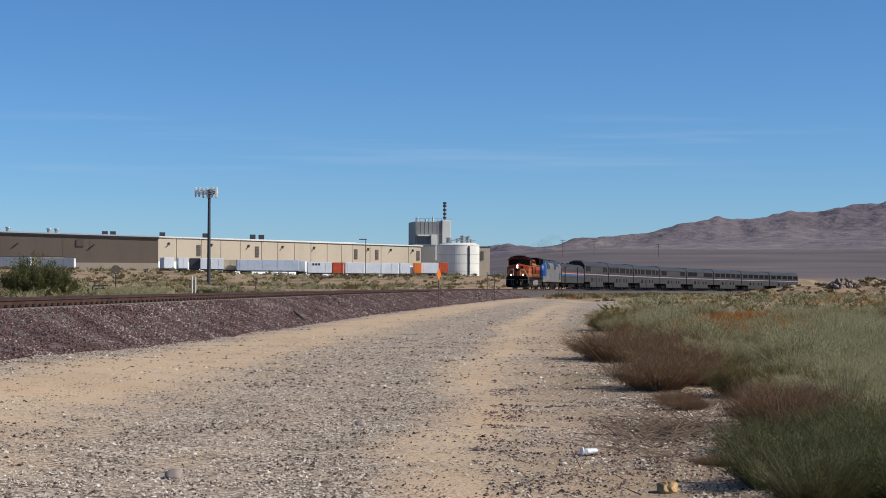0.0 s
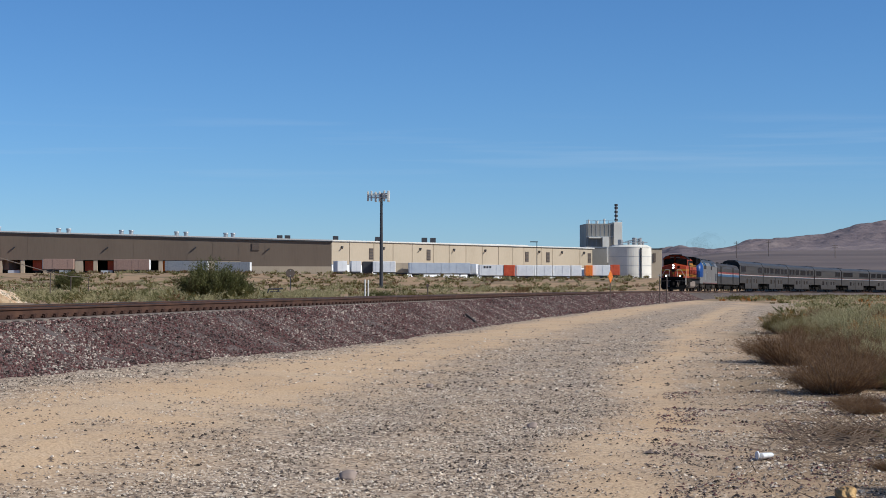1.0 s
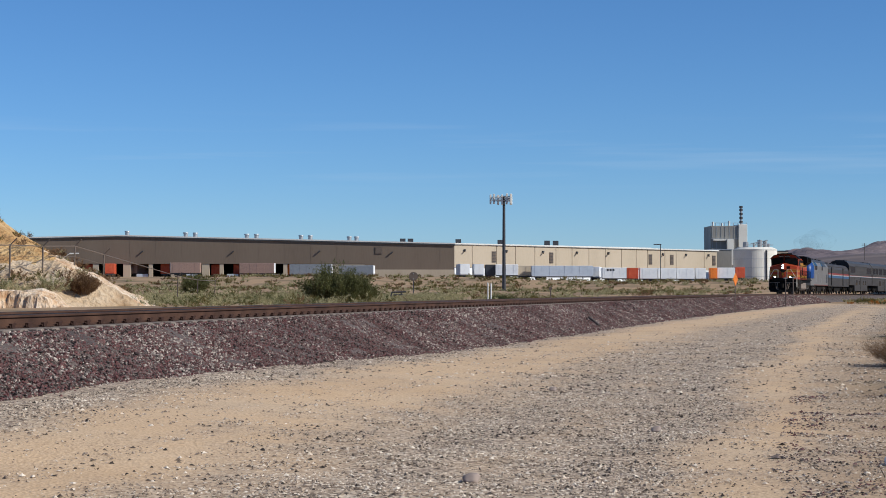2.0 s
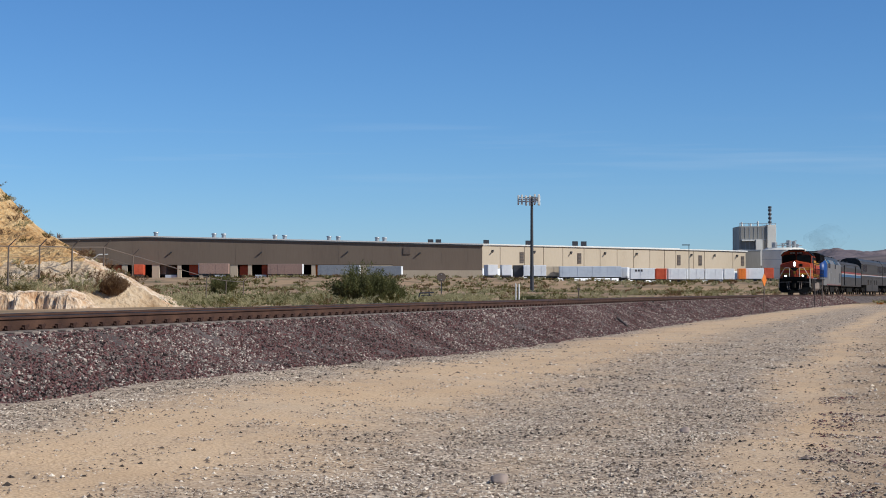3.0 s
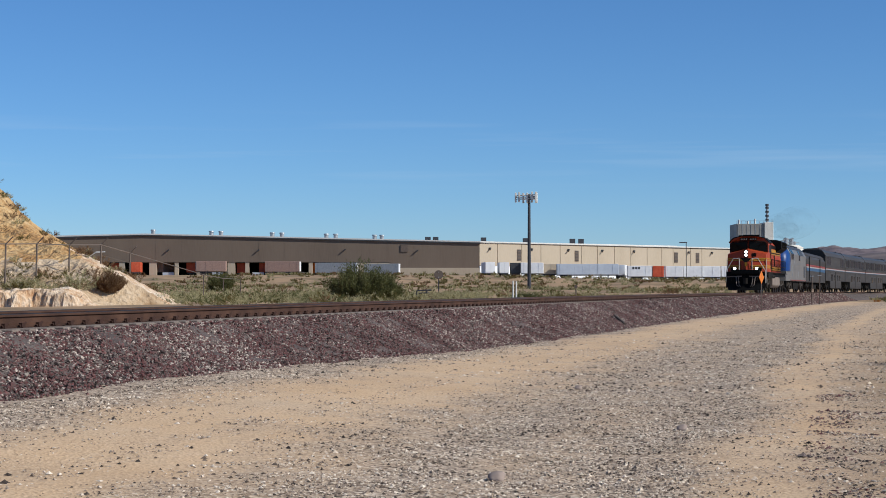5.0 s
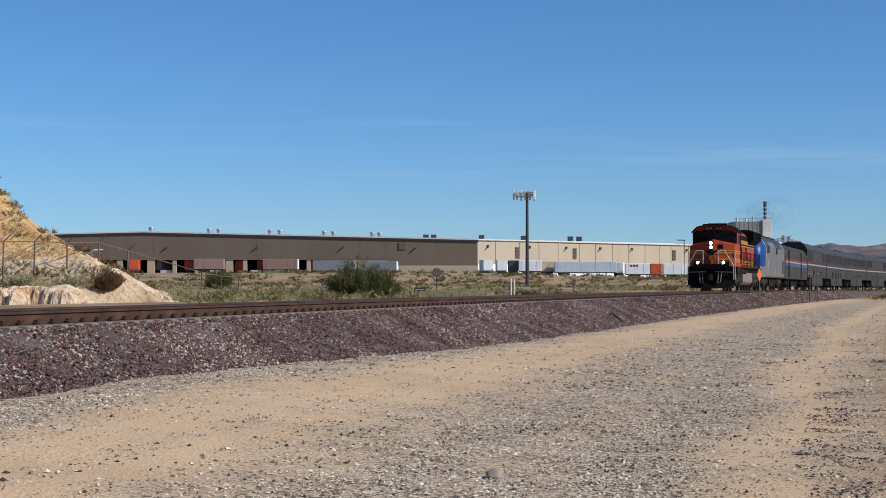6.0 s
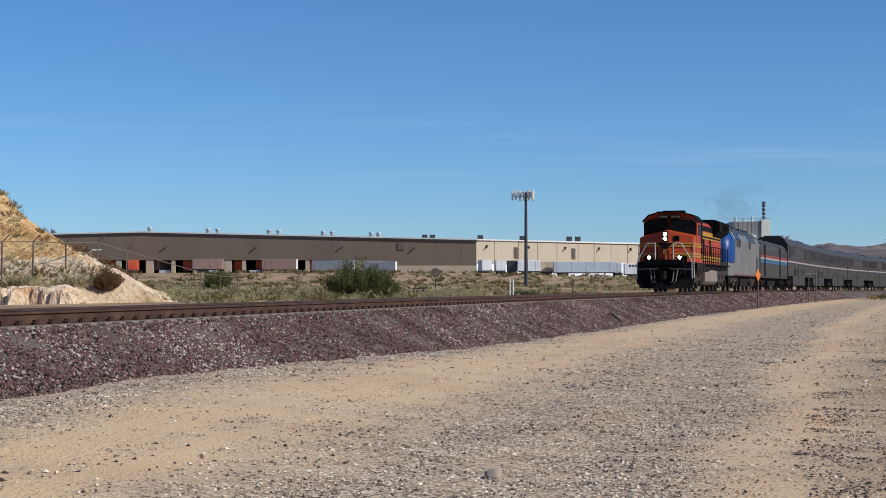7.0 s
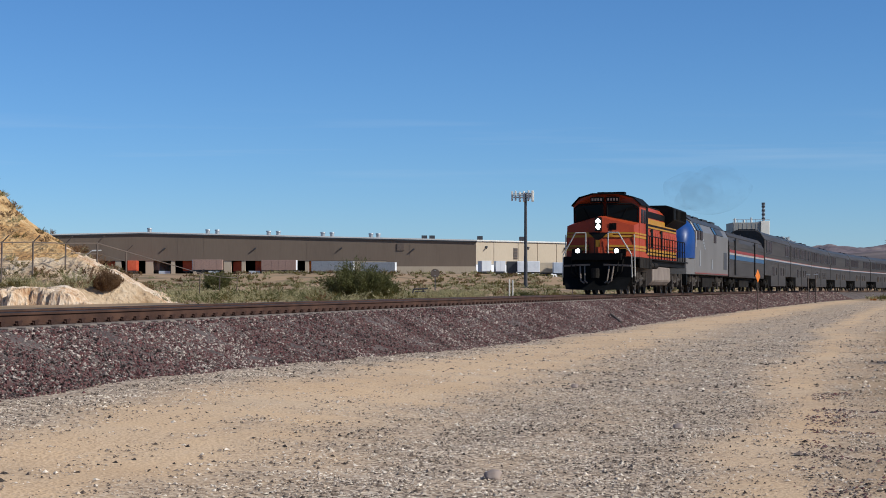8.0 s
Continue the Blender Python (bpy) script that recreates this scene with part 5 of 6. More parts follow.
        box(bm, (-1.0, s * 1.51, 1.13), (18, 0.03, 0.05))
        car_part("red_sill_line", bm, M_REDS, c)
        bm = bmesh.new()
        slab(bm, [(7.5, s * 1.525, 2.6), (7.95, s * 1.525, 2.6), (7.8, s * 1.535, 3.5), (7.45, s * 1.535, 3.5)], (0, s * 0.02, 0))
        car_part("white_edge", bm, M_WHITES, c)
    bm = bmesh.new()
    box(bm, (0, 0, 0.85), (18.5, 2.4, 0.4))
    box(bm, (0, 0, 0.6), (5.2, 2.6, 0.55))
    car_part("underframe", bm, M_GRIME, c)
    for y in (-0.8, 0.8):
        bm = bmesh.new()
        rod(bm, (9.7, y, 1.5), (9.95, y, 1.5), 0.12, n=12)
        car_part("ditch_light", bm, M_HANDRAIL, c)
    bm = bmesh.new()
    box(bm, (10.15, 0, 0.75), (0.3, 2.6, 0.6))
    box(bm, (10.5, 0, 0.95), (0.9, 0.25, 0.28))
    car_part("pilot", bm, M_BLACK, c)
    for x in (-6.6, 6.6):
        bogie(c, x, 2, 0.51, 2.75, M_TRUCK)
    return c, 21.0 * SX


def rounded(w, z0, z1, drop, inset):
    return [(-w, z0), (w, z0), (w, z1 - drop), (w - inset, z1 - drop * 0.35), (w - inset * 2.6, z1), (-w + inset * 2.6, z1), (-w + inset, z1 - drop * 0.35), (-w, z1 - drop)]


def diaphragm(c, x, z1):
    bm = bmesh.new()
    prism(bm, [(-0.75, 1.1), (0.75, 1.1), (0.75, z1 - 0.9), (-0.75, z1 - 0.9)], x - 0.3, x + 0.3)
    car_part("gangway", bm, M_BLACK, c)


def make_baggage_car():
    c = tagged(new("baggage_car"), "silver baggage car with red, white and blue stripes", "railway car")
    bm = bmesh.new()
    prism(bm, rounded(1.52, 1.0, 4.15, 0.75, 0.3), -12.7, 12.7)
    car_part("body", bm, M_SILVER, c, "stainless steel body, dark reflection in its colour", bevel=0.03)
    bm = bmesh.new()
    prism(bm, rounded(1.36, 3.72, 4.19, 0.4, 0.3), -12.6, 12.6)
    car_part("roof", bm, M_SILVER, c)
    for s in (-1, 1):
        for z, h, m in ((2.74, 0.2, M_REDS), (2.57, 0.13, M_WHITES), (2.35, 0.3, M_BLUES)):
            bm = bmesh.new()
            box(bm, (0, s * 1.525, z), (25.2, 0.02, h))
            car_part("stripe", bm, m, c)
        for x in (8.0, -6.0):
            bm = bmesh.new()
            box(bm, (x, s * 1.53, 2.4), (2.4, 0.04, 2.4))
            door = car_part("sliding_door", bm, M_SILVER, c, "grey sliding baggage door")
            for z, h, m in ((2.74, 0.2, M_REDS), (2.57, 0.13, M_WHITES), (2.35, 0.3, M_BLUES)):
                bm = bmesh.new()
                box(bm, (x, s * 1.555, z), (2.4, 0.01, h))
                car_part("stripe", bm, m, door)
            bm = bmesh.new()
            box(bm, (x + 1.2, s * 1.56, 2.4), (0.6, 0.03, 2.5))
            car_part("door_gap", bm, M_BLACK, door)
        bm = bmesh.new()
        for z in (1.12, 2.05, 3.1):
            box(bm, (0, s * 1.525, z), (25.2, 0.025, 0.04))
        car_part("fluting", bm, M_SILVER, c)
    bm = bmesh.new()
    for x in (-8, -3, 2, 7):
        rod(bm, (x, 0, 4.15), (x, 0, 4.4), 0.2, n=8)
    car_part("roof_vents", bm, M_DARKROOF, c)
    bm = bmesh.new()
    box(bm, (0, 0, 0.85), (24, 2.2, 0.3))
    box(bm, (0, 0, 0.6), (7, 2.4, 0.5))
    car_part("underframe", bm, M_GRIME, c)
    for x in (-12.75, 12.75):
        diaphragm(c, x, 4.2)
    for x in (-9.1, 9.1):
        bogie(c, x, 2, 0.46, 2.6, M_GRIME)
    return c, 26.24 * SX


def make_superliner(kind):
    """A two-deck passenger car. kind: windows of the upper deck as (place, width) pairs."""
    c = tagged(new("double_deck_car"), "silver double-deck passenger car with a dark upper window band", "railway car", "passenger cars of the train")
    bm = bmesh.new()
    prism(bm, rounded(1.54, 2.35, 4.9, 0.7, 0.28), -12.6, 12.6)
    car_part("upper_body", bm, M_SILVER, c, "stainless upper deck, dark reflection in its colour", bevel=0.03)
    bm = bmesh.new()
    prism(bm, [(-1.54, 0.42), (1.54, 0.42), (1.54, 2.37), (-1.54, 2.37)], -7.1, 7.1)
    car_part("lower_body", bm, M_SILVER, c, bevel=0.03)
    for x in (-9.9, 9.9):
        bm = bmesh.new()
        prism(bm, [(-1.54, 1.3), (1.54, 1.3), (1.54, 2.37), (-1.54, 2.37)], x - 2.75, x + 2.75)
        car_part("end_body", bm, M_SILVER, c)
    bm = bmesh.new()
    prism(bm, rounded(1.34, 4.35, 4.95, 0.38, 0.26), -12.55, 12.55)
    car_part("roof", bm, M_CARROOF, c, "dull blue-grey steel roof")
    for x in (-12.62, 12.62):
        bm = bmesh.new()
        prism(bm, rounded(1.5, 1.35, 4.86, 0.7, 0.28), x - 0.06, x + 0.06)
        car_part("end_wall", bm, M_DARKROOF, c, "black end wall")
        diaphragm(c, x + (0.2 if x > 0 else -0.2), 4.9)
    for s in (-1, 1):
        for x, w in kind:
            bm = bmesh.new()
            box(bm, (x, s * 1.545, 3.62), (w, 0.05, 0.94))
            win = car_part("upper_window", bm, M_GLASS, c)
            bm = bmesh.new()
            for z in (3.14, 4.1):
                box(bm, (x, s * 1.55, z), (w + 0.1, 0.06, 0.04))
            for e in (-w / 2, 0, w / 2) if w > 4 else (-w / 2, w / 2):
                box(bm, (x + e, s * 1.555, 3.62), (0.07, 0.05, 0.94))
            car_part("window_frame", bm, M_DARKSTEEL, win)
        for x, w, h in ((4.9, 1.5, 0.75), (1.9, 0.5, 0.6), (-2.6, 0.9, 0.65), (-5.2, 0.9, 0.65)):
            bm = bmesh.new()
            box(bm, (x, s * 1.545, 1.7), (w, 0.05, h))
            car_part("lower_window", bm, M_GLASS, c)
        bm = bmesh.new()
        box(bm, (0.2, s * 1.55, 1.45), (0.9, 0.06, 1.9))
        car_part("door", bm, M_SILVER, c)
        for z, h, m in ((2.72, 0.04, M_REDS), (2.64, 0.12, M_WHITES), (2.56, 0.04, M_BLUES)):
            bm = bmesh.new()
            box(bm, (0, s * 1.545, z), (25.1, 0.03, h))
            car_part("stripe", bm, m, c)
        bm = bmesh.new()
        for z in (0.6, 2.28):
            box(bm, (0, s * 1.545, z), (14.1, 0.03, 0.04))
        for z in (3.02, 4.17):
            box(bm, (0, s * 1.545, z), (25.1, 0.03, 0.04))
        car_part("fluting", bm, M_SILVER, c)
    for x in (-10.5, 10.5):
        bm = bmesh.new()
        box(bm, (x, 0, 4.98), (2.2, 1.4, 0.12))
        car_part("roof_hatch", bm, M_DARKROOF, c)
    for x in (-9.1, 9.1):
        bogie(c, x, 2, 0.46, 2.6, M_GRIME)
    return c, 25.9 * SX


TRAIN = [make_freight_loco(), make_passenger_loco(), make_baggage_car()]
COACH = [(x, 3.9) for x in np.arange(-10, 10.9, 4.9)]
SLEEPER = [(-10.2, 2.6), (-6.4, 2.6), (-1.2, 5.0), (4.4, 3.2), (8.0, 1.9), (10.8, 1.9)]
LOUNGE = [(-7.4, 8.4), (7.4, 8.4)]
DORM = [(-9, 4.6), (9, 4.6)]
for pick in (DORM, SLEEPER, SLEEPER, DORM, LOUNGE, COACH, COACH, COACH):
    TRAIN.append(make_superliner(pick))


def train_front(t):
    """How far along the line the leading coupler is."""
    return 166.75 - 20.259 * t - 0.0802 * t * t


def motions():
    """The train comes on along the track; each wheelset rolls with its car."""
    behind = 0.0
    pace = [i * 0.25 for i in range(33)]
    for car, length in TRAIN:
        mid, pivot = behind + length / 2, length * 0.33
        rows = []
        for t in pace:
            s = train_front(t) + mid
            a, _ = on_track(s - pivot)
            b, _ = on_track(s + pivot)
            d = a - b
            p = (a + b) / 2
            rows.append((t, pose(*p, 0, -math.degrees(math.atan2(d[2], math.hypot(d[0], d[1]))), math.degrees(math.atan2(d[1], d[0])))))
        walk(car, rows)
        if not behind:
            walk(SMOKE, rows)
        behind += length
    seconds = [i / FPS for i in range(8 * FPS + 1)]
    for w, x, r in WHEELS[:22]:
        walk(w, [(t, Matrix.Translation((x, 0, r)) @ Matrix.Rotation((train_front(0) - train_front(t)) / r, 4, "Y")) for t in seconds])


# ---- exhaust ----
def make_smoke():
    """Thin diesel smoke: a few faint rigid puffs that trail behind the leading locomotive."""
    m = bpy.data.materials.new("thin_diesel_smoke")
    m.use_nodes = True
    b = m.node_tree.nodes["Principled BSDF"]
    b.inputs["Base Color"].default_value = (0.1, 0.095, 0.1, 1)
    b.inputs["Roughness"].default_value, b.inputs["Specular IOR Level"].default_value = 1.0, 0.0
    n, l = m.node_tree.nodes, m.node_tree.links
    co, tex, ramp = n.new("ShaderNodeTexCoord"), n.new("ShaderNodeTexNoise"), n.new("ShaderNodeMapRange")
    tex.inputs["Scale"].default_value, tex.inputs["Detail"].default_value = 1.1, 4
    ramp.inputs["From Min"].default_value, ramp.inputs["From Max"].default_value = 0.42, 0.75
    ramp.inputs["To Max"].default_value = 0.09
    l.new(co.outputs["Object"], tex.inputs["Vector"])
    l.new(tex.outputs["Fac"], ramp.inputs["Value"])
    l.new(ramp.outputs[0], b.inputs["Alpha"])
    cloud = tagged(new("exhaust_smoke"), "thin grey diesel smoke drifting back above the train", "smoke")
    g = np.random.default_rng(17)
    bm = bmesh.new()
    for q in bmesh.ops.create_icosphere(bm, subdivisions=3, radius=1.0)["verts"]:
        q.co += noise.noise_vector(q.co * 1.1) * 0.22
    me = finish(bm, "puff", m, smooth=True)
    for x, z, r in ((-22, 6.1, 1.0), (-31, 7.0, 1.6), (-42, 7.6, 2.1)):
        p = new("puff", me)
        p.parent = cloud
        p.matrix_basis = pose(x, g.normal(0, 0.4), z, g.uniform(-20, 20), g.uniform(-20, 20), g.uniform(0, 360)) @ Matrix.Diagonal((r * 1.3, r * 1.2, r * 0.8, 1))
        p.visible_shadow = False
    return cloud


SMOKE = make_smoke()


# ---- loose stones on the road ----
def lumps(x, y, z, r, g):
    n = len(x)
    base = np.array([[1, 0, 0], [0, 1, 0], [-1, 0, 0], [0, -1, 0], [0, 0, 1], [0, 0, -1]], float)
    v = base[None] * g.uniform(0.6, 1.25, (n, 6, 1)) + g.normal(0, 0.2, (n, 6, 3))
    a = g.uniform(0, 6.3, n)
    vx, vy = v[..., 0] * np.cos(a)[:, None] - v[..., 1] * np.sin(a)[:, None], v[..., 0] * np.sin(a)[:, None] + v[..., 1] * np.cos(a)[:, None]
    v = np.stack([vx, vy, v[..., 2] * 0.65], -1) * r[:, None, None] + np.stack([x, y, z + r * 0.12], 1)[:, None]
    v = v[:, :5]
    f = np.array([[0, 1, 4], [1, 2, 4], [2, 3, 4], [3, 0, 4]])
    return v.reshape(-1, 3), (f[None] + 5 * np.arange(n)[:, None, None]).reshape(-1, 3)


def make_pebbles():
    g = np.random.default_rng(21)
    for n, y0, y1, size in ((190000, 10.5, 24, 0.0085), (110000, 24, 48, 0.0135), (40000, 48, 110, 0.02)):
        y = y0 + (y1 - y0) * g.uniform(0, 1, n) ** 0.9
        x = g.uniform(-0.3, 0.5, n) * y
        o, s = beside(x, y)
        want = gravel_share(x, y, o) ** 1.3 + 0.16
        k = (o > 3.2) & (g.uniform(0, 1, n) < want)
        x, y = x[k], y[k]
        r = size * np.exp(g.normal(0, 0.5, len(x)))
        v, f = lumps(x, y, ground_z(x, y), np.minimum(r, size * 3.2), g)
        tagged(new("gravel", pydata("gravel", v, f, M_PEBBLE)), "pale and dark loose gravel on the sandy road", "gravel", kind="stuff")
    for x, y, r, lab in ((0.39, 13.3, 0.075, "round grey fist-sized stone on the gravel"), (2.45, 17.7, 0.06, "dark brown stone on the gravel"), (3.93, 11.95, 0.085, "reddish half-buried rock by the scrub"), (1.9, 24.5, 0.06, "dark stone on the gravel")):
        bm = bmesh.new()
        for q in bmesh.ops.create_icosphere(bm, subdivisions=3, radius=r)["verts"]:
            q.co += noise.noise_vector(q.co / r * 0.8) * r * 0.35
            q.co.z *= 0.7
        ob = part("rock", bm, M_ROCK if "red" not in lab else M_HILL, smooth=True, at=pose(x, y, float(ground_z([x], [y])[0]) + r * 0.35))
        tagged(ob, lab, "rock")


make_pebbles()


def make_red_gravel():
    """Purple ballast chips spilt among the sand at the edge of the scrub."""
    g = np.random.default_rng(27)
    n = 15000
    y = g.uniform(10.8, 25, n)
    o = g.uniform(11.5, 15.5, n)
    s = -80 + y + 3.2
    x, h = np.interp(s, S_ALL, X_ALL), np.interp(s, S_ALL, T_ALL)
    x, y = x + np.cos(h) * o, np.interp(s, S_ALL, Y_ALL) - np.sin(h) * o
    k = (wob(x, y, 1.1, 6) + 0.6 * wob(x, y, 3.3, 2) > 0.15 * g.normal(0, 1, n)) & (y > 10.5)
    x, y = x[k], y[k]
    v, f = lumps(x, y, ground_z(x, y), 0.013 * np.exp(g.normal(0, 0.4, len(x))), g)
    tagged(new("gravel", pydata("gravel", v, f, M_STONE)), "purple-red gravel chips strewn by the scrub", "gravel", kind="stuff")


make_red_gravel()


# ---- plants ----
def blades(g, n_stems, per, h, r, leaf, width, droop=0.25, lean=1.25):
    """Stems that fan out from the root and the many small leaves along them, as triangles."""
    az = g.uniform(0, 6.283, n_stems)
    out = np.sqrt(g.uniform(0, 1, n_stems)) * lean
    ln = h * g.uniform(0.55, 1.1, n_stems)
    dirs = np.stack([np.cos(az) * out, np.sin(az) * out, np.ones(n_stems)], 1)
    dirs /= np.linalg.norm(dirs, axis=1)[:, None]
    root = np.stack([np.cos(az) * out * r * 0.3, np.sin(az) * out * r * 0.3, np.zeros(n_stems)], 1)
    t = g.uniform(0.05, 1.0, (n_stems, per)) ** 0.6
    p = root[:, None] + dirs[:, None] * (t * ln[:, None])[..., None] * np.array([r / h * 1.1, r / h * 1.1, 1])
    p[..., 2] -= droop * h * (t ** 2) * out[:, None] * 0.4
    p += g.normal(0, 0.05 * h, p.shape)
    p = p.reshape(-1, 3)
    p[:, 2] = np.abs(p[:, 2])
    m = len(p)
    d = np.repeat(dirs, per, 0) + g.normal(0, 0.7, (m, 3))
    d[:, 2] = np.abs(d[:, 2]) + 0.15
    d /= np.linalg.norm(d, axis=1)[:, None]
    w = np.cross(d, g.normal(0, 1, (m, 3)))
    w /= np.linalg.norm(w, axis=1)[:, None] + 1e-9
    ln2, wd = leaf * g.uniform(0.5, 1.4, (m, 1)), width * g.uniform(0.6, 1.4, (m, 1))
    v = np.stack([p - w * wd, p + w * wd, p + d * ln2], 1).reshape(-1, 3)
    stems = (root, dirs * ln[:, None] * np.array([r / h * 1.1, r / h * 1.1, 1]) + root)
    return v, np.arange(3 * m).reshape(-1, 3), stems


def stem_mesh(stems, width):
    a, b = stems
    n = len(a)
    g = np.random.default_rng(1)
    w = g.normal(0, 1, (n, 3))
    w[:, 2] = 0
    w /= np.linalg.norm(w, axis=1)[:, None]
    w2 = np.stack([-w[:, 1], w[:, 0], w[:, 2]], 1)
    v = np.stack([a + w * width, a - w * width * 0.5 + w2 * width, a - w * width * 0.5 - w2 * width, b], 1).reshape(-1, 3)
    f = np.array([[0, 1, 3], [1, 2, 3], [2, 0, 3]])
    return v, (f[None] + 4 * np.arange(n)[:, None, None]).reshape(-1, 3)


def bush(kind, seed, n_stems, per, h, r, leaf, width, label, name="desert_bush", category="bush", group="", **kw):
    g = np.random.default_rng(seed)
    v, f, stems = blades(g, n_stems, per, h, r, leaf, width, **kw)
    b = tagged(new(name), label, category, group)
    new("foliage", pydata("foliage", v, f, M_LEAF[kind])).parent = b
    v, f = stem_mesh(stems, 0.006 + 0.004 * h)
    new("woody_base", pydata("woody_base", v, f, M_TWIG)).parent = b
    return b


def make_scrub():
    grp = "scrub beside the road"
    kinds = [bush("sage", 1, 230, 70, 0.75, 0.66, 0.075, 0.0026, "grey-green sagebrush in dry desert soil", group=grp),
             bush("sage", 2, 220, 70, 0.6, 0.72, 0.075, 0.0026, "grey-green sagebrush in dry desert soil", group=grp),
             bush("green", 3, 230, 70, 0.68, 0.64, 0.05, 0.0026, "dark green feathery desert shrub", group=grp),
             bush("dry", 4, 260, 50, 0.62, 0.7, 0.1, 0.0018, "dry brown twiggy desert shrub", group=grp),
             bush("olive", 5, 230, 70, 0.7, 0.64, 0.07, 0.0026, "olive desert shrub with fine stems", group=grp),
             bush("rust", 6, 200, 60, 0.45, 0.6, 0.055, 0.003, "low rust-orange dried buckwheat shrub", group=grp)]
    g = np.random.default_rng(8)
    put, tries = [], 0
    while len(put) < 285 and tries < 12000:
        tries += 1
        y = 12.5 + 62 * g.uniform(0, 1) ** 1.25
        x = scrub_edge(y) + g.uniform(0, 1) * (0.52 * y + 2 - scrub_edge(y) * 0.6)
        # a bare stony patch lies in front of the first bushes
        if y < 22.6 and x < 0.375 * y:
            continue
        gap = 0.5 + 0.009 * y
        if any((x - a) ** 2 + (y - b) ** 2 < gap * gap for a, b in put):
            continue
        put.append((x, y))
    used = set()
    for x, y in put:
        edge = x - scrub_edge(y)
        drift = float(wob(x, y * 0.6, 0.33, 4) + 0.5 * wob(x, y, 0.9, 1))  # plants of a kind stand together
        if 36 < y < 64 and 0.35 < x / y < 0.42 and g.uniform() < 0.65:
            k = 5
        elif y < 15:
            k = g.choice([2, 2, 4, 2])
        elif edge < 2.0 and y < 34:
            k = g.choice([3, 3, 3, 3, 4])
        elif drift < -0.65:
            k = g.choice([3, 3, 3, 4])
        else:
            k = g.choice([0, 0, 1, 1, 1]) if drift < 0.6 else g.choice([0, 1, 4, 4])
        s = g.uniform(0.75, 1.4) * (0.68 if y < 15 else 0.8 if y < 26 else 0.95) * (1.3 if k == 5 else 1.0)
        m = pose(x, y, float(ground_z([x], [y])[0]) - 0.03, 0, 0, g.uniform(0, 360))
        if k not in used:
            used.add(k)
            kinds[k].scale = (s, s, s * g.uniform(0.85, 1.1))
            kinds[k].matrix_basis = m @ Matrix.Diagonal((*kinds[k].scale, 1))
        else:
            keep = kinds[k].scale.copy()
            kinds[k].scale = (s, s, s * g.uniform(0.85, 1.1))
            copy_thing(kinds[k], m)
            kinds[k].scale = keep
    # dark green shrubs crowd the verge close by
    near = kinds[2]
    keep = near.scale.copy()
    for i in range(15):
        y = 10.9 + 4.2 * g.uniform()
        x = y * (0.365 + 0.2 * g.uniform()) + 0.25
        s = g.uniform(0.65, 0.95)
        near.scale = (s, s, s * g.uniform(0.85, 1.05))
        copy_thing(near, pose(x, y, float(ground_z([x], [y])[0]) - 0.03, 0, 0, g.uniform(0, 360)))
    near.scale = keep
    dry = kinds[3]
    keep = dry.scale.copy()
    for x, y, s in ((5.5, 16.4, 0.42), (6.6, 19.4, 0.5), (7.0, 20.9, 0.45), (4.9, 13.6, 0.3)):
        dry.scale = (s, s, s * 0.7)
        copy_thing(dry, pose(x, y, float(ground_z([x], [y])[0]) - 0.02, 0, 0, 77 * x))
    dry.scale = keep
    for k, b in enumerate(kinds):
        if k not in used:
            b.location = (20, 45, 0)


make_scrub()


def far_scrub(name, label, kind, count, place, h, r, per, leaf, width, seed):
    g = np.random.default_rng(seed)
    x, y = place(g, count)
    z = ground_z(x, y)
    vs = []
    for i in range(len(x)):
        s = g.uniform(0.5, 1.35)
        far = max(1.0, y[i] / 60)
        v, f, _ = blades(g, 8, max(12, int(per / far ** 0.8)), h * s, r * s, leaf * far ** 0.75, width * far ** 0.85)
        vs.append(v + np.array([x[i], y[i], z[i] - 0.03]))
    v = np.concatenate(vs)
    tagged(new(name, pydata(name, v, np.arange(len(v)).reshape(-1, 3), M_LEAF[kind])), label, "scrub", kind="stuff")


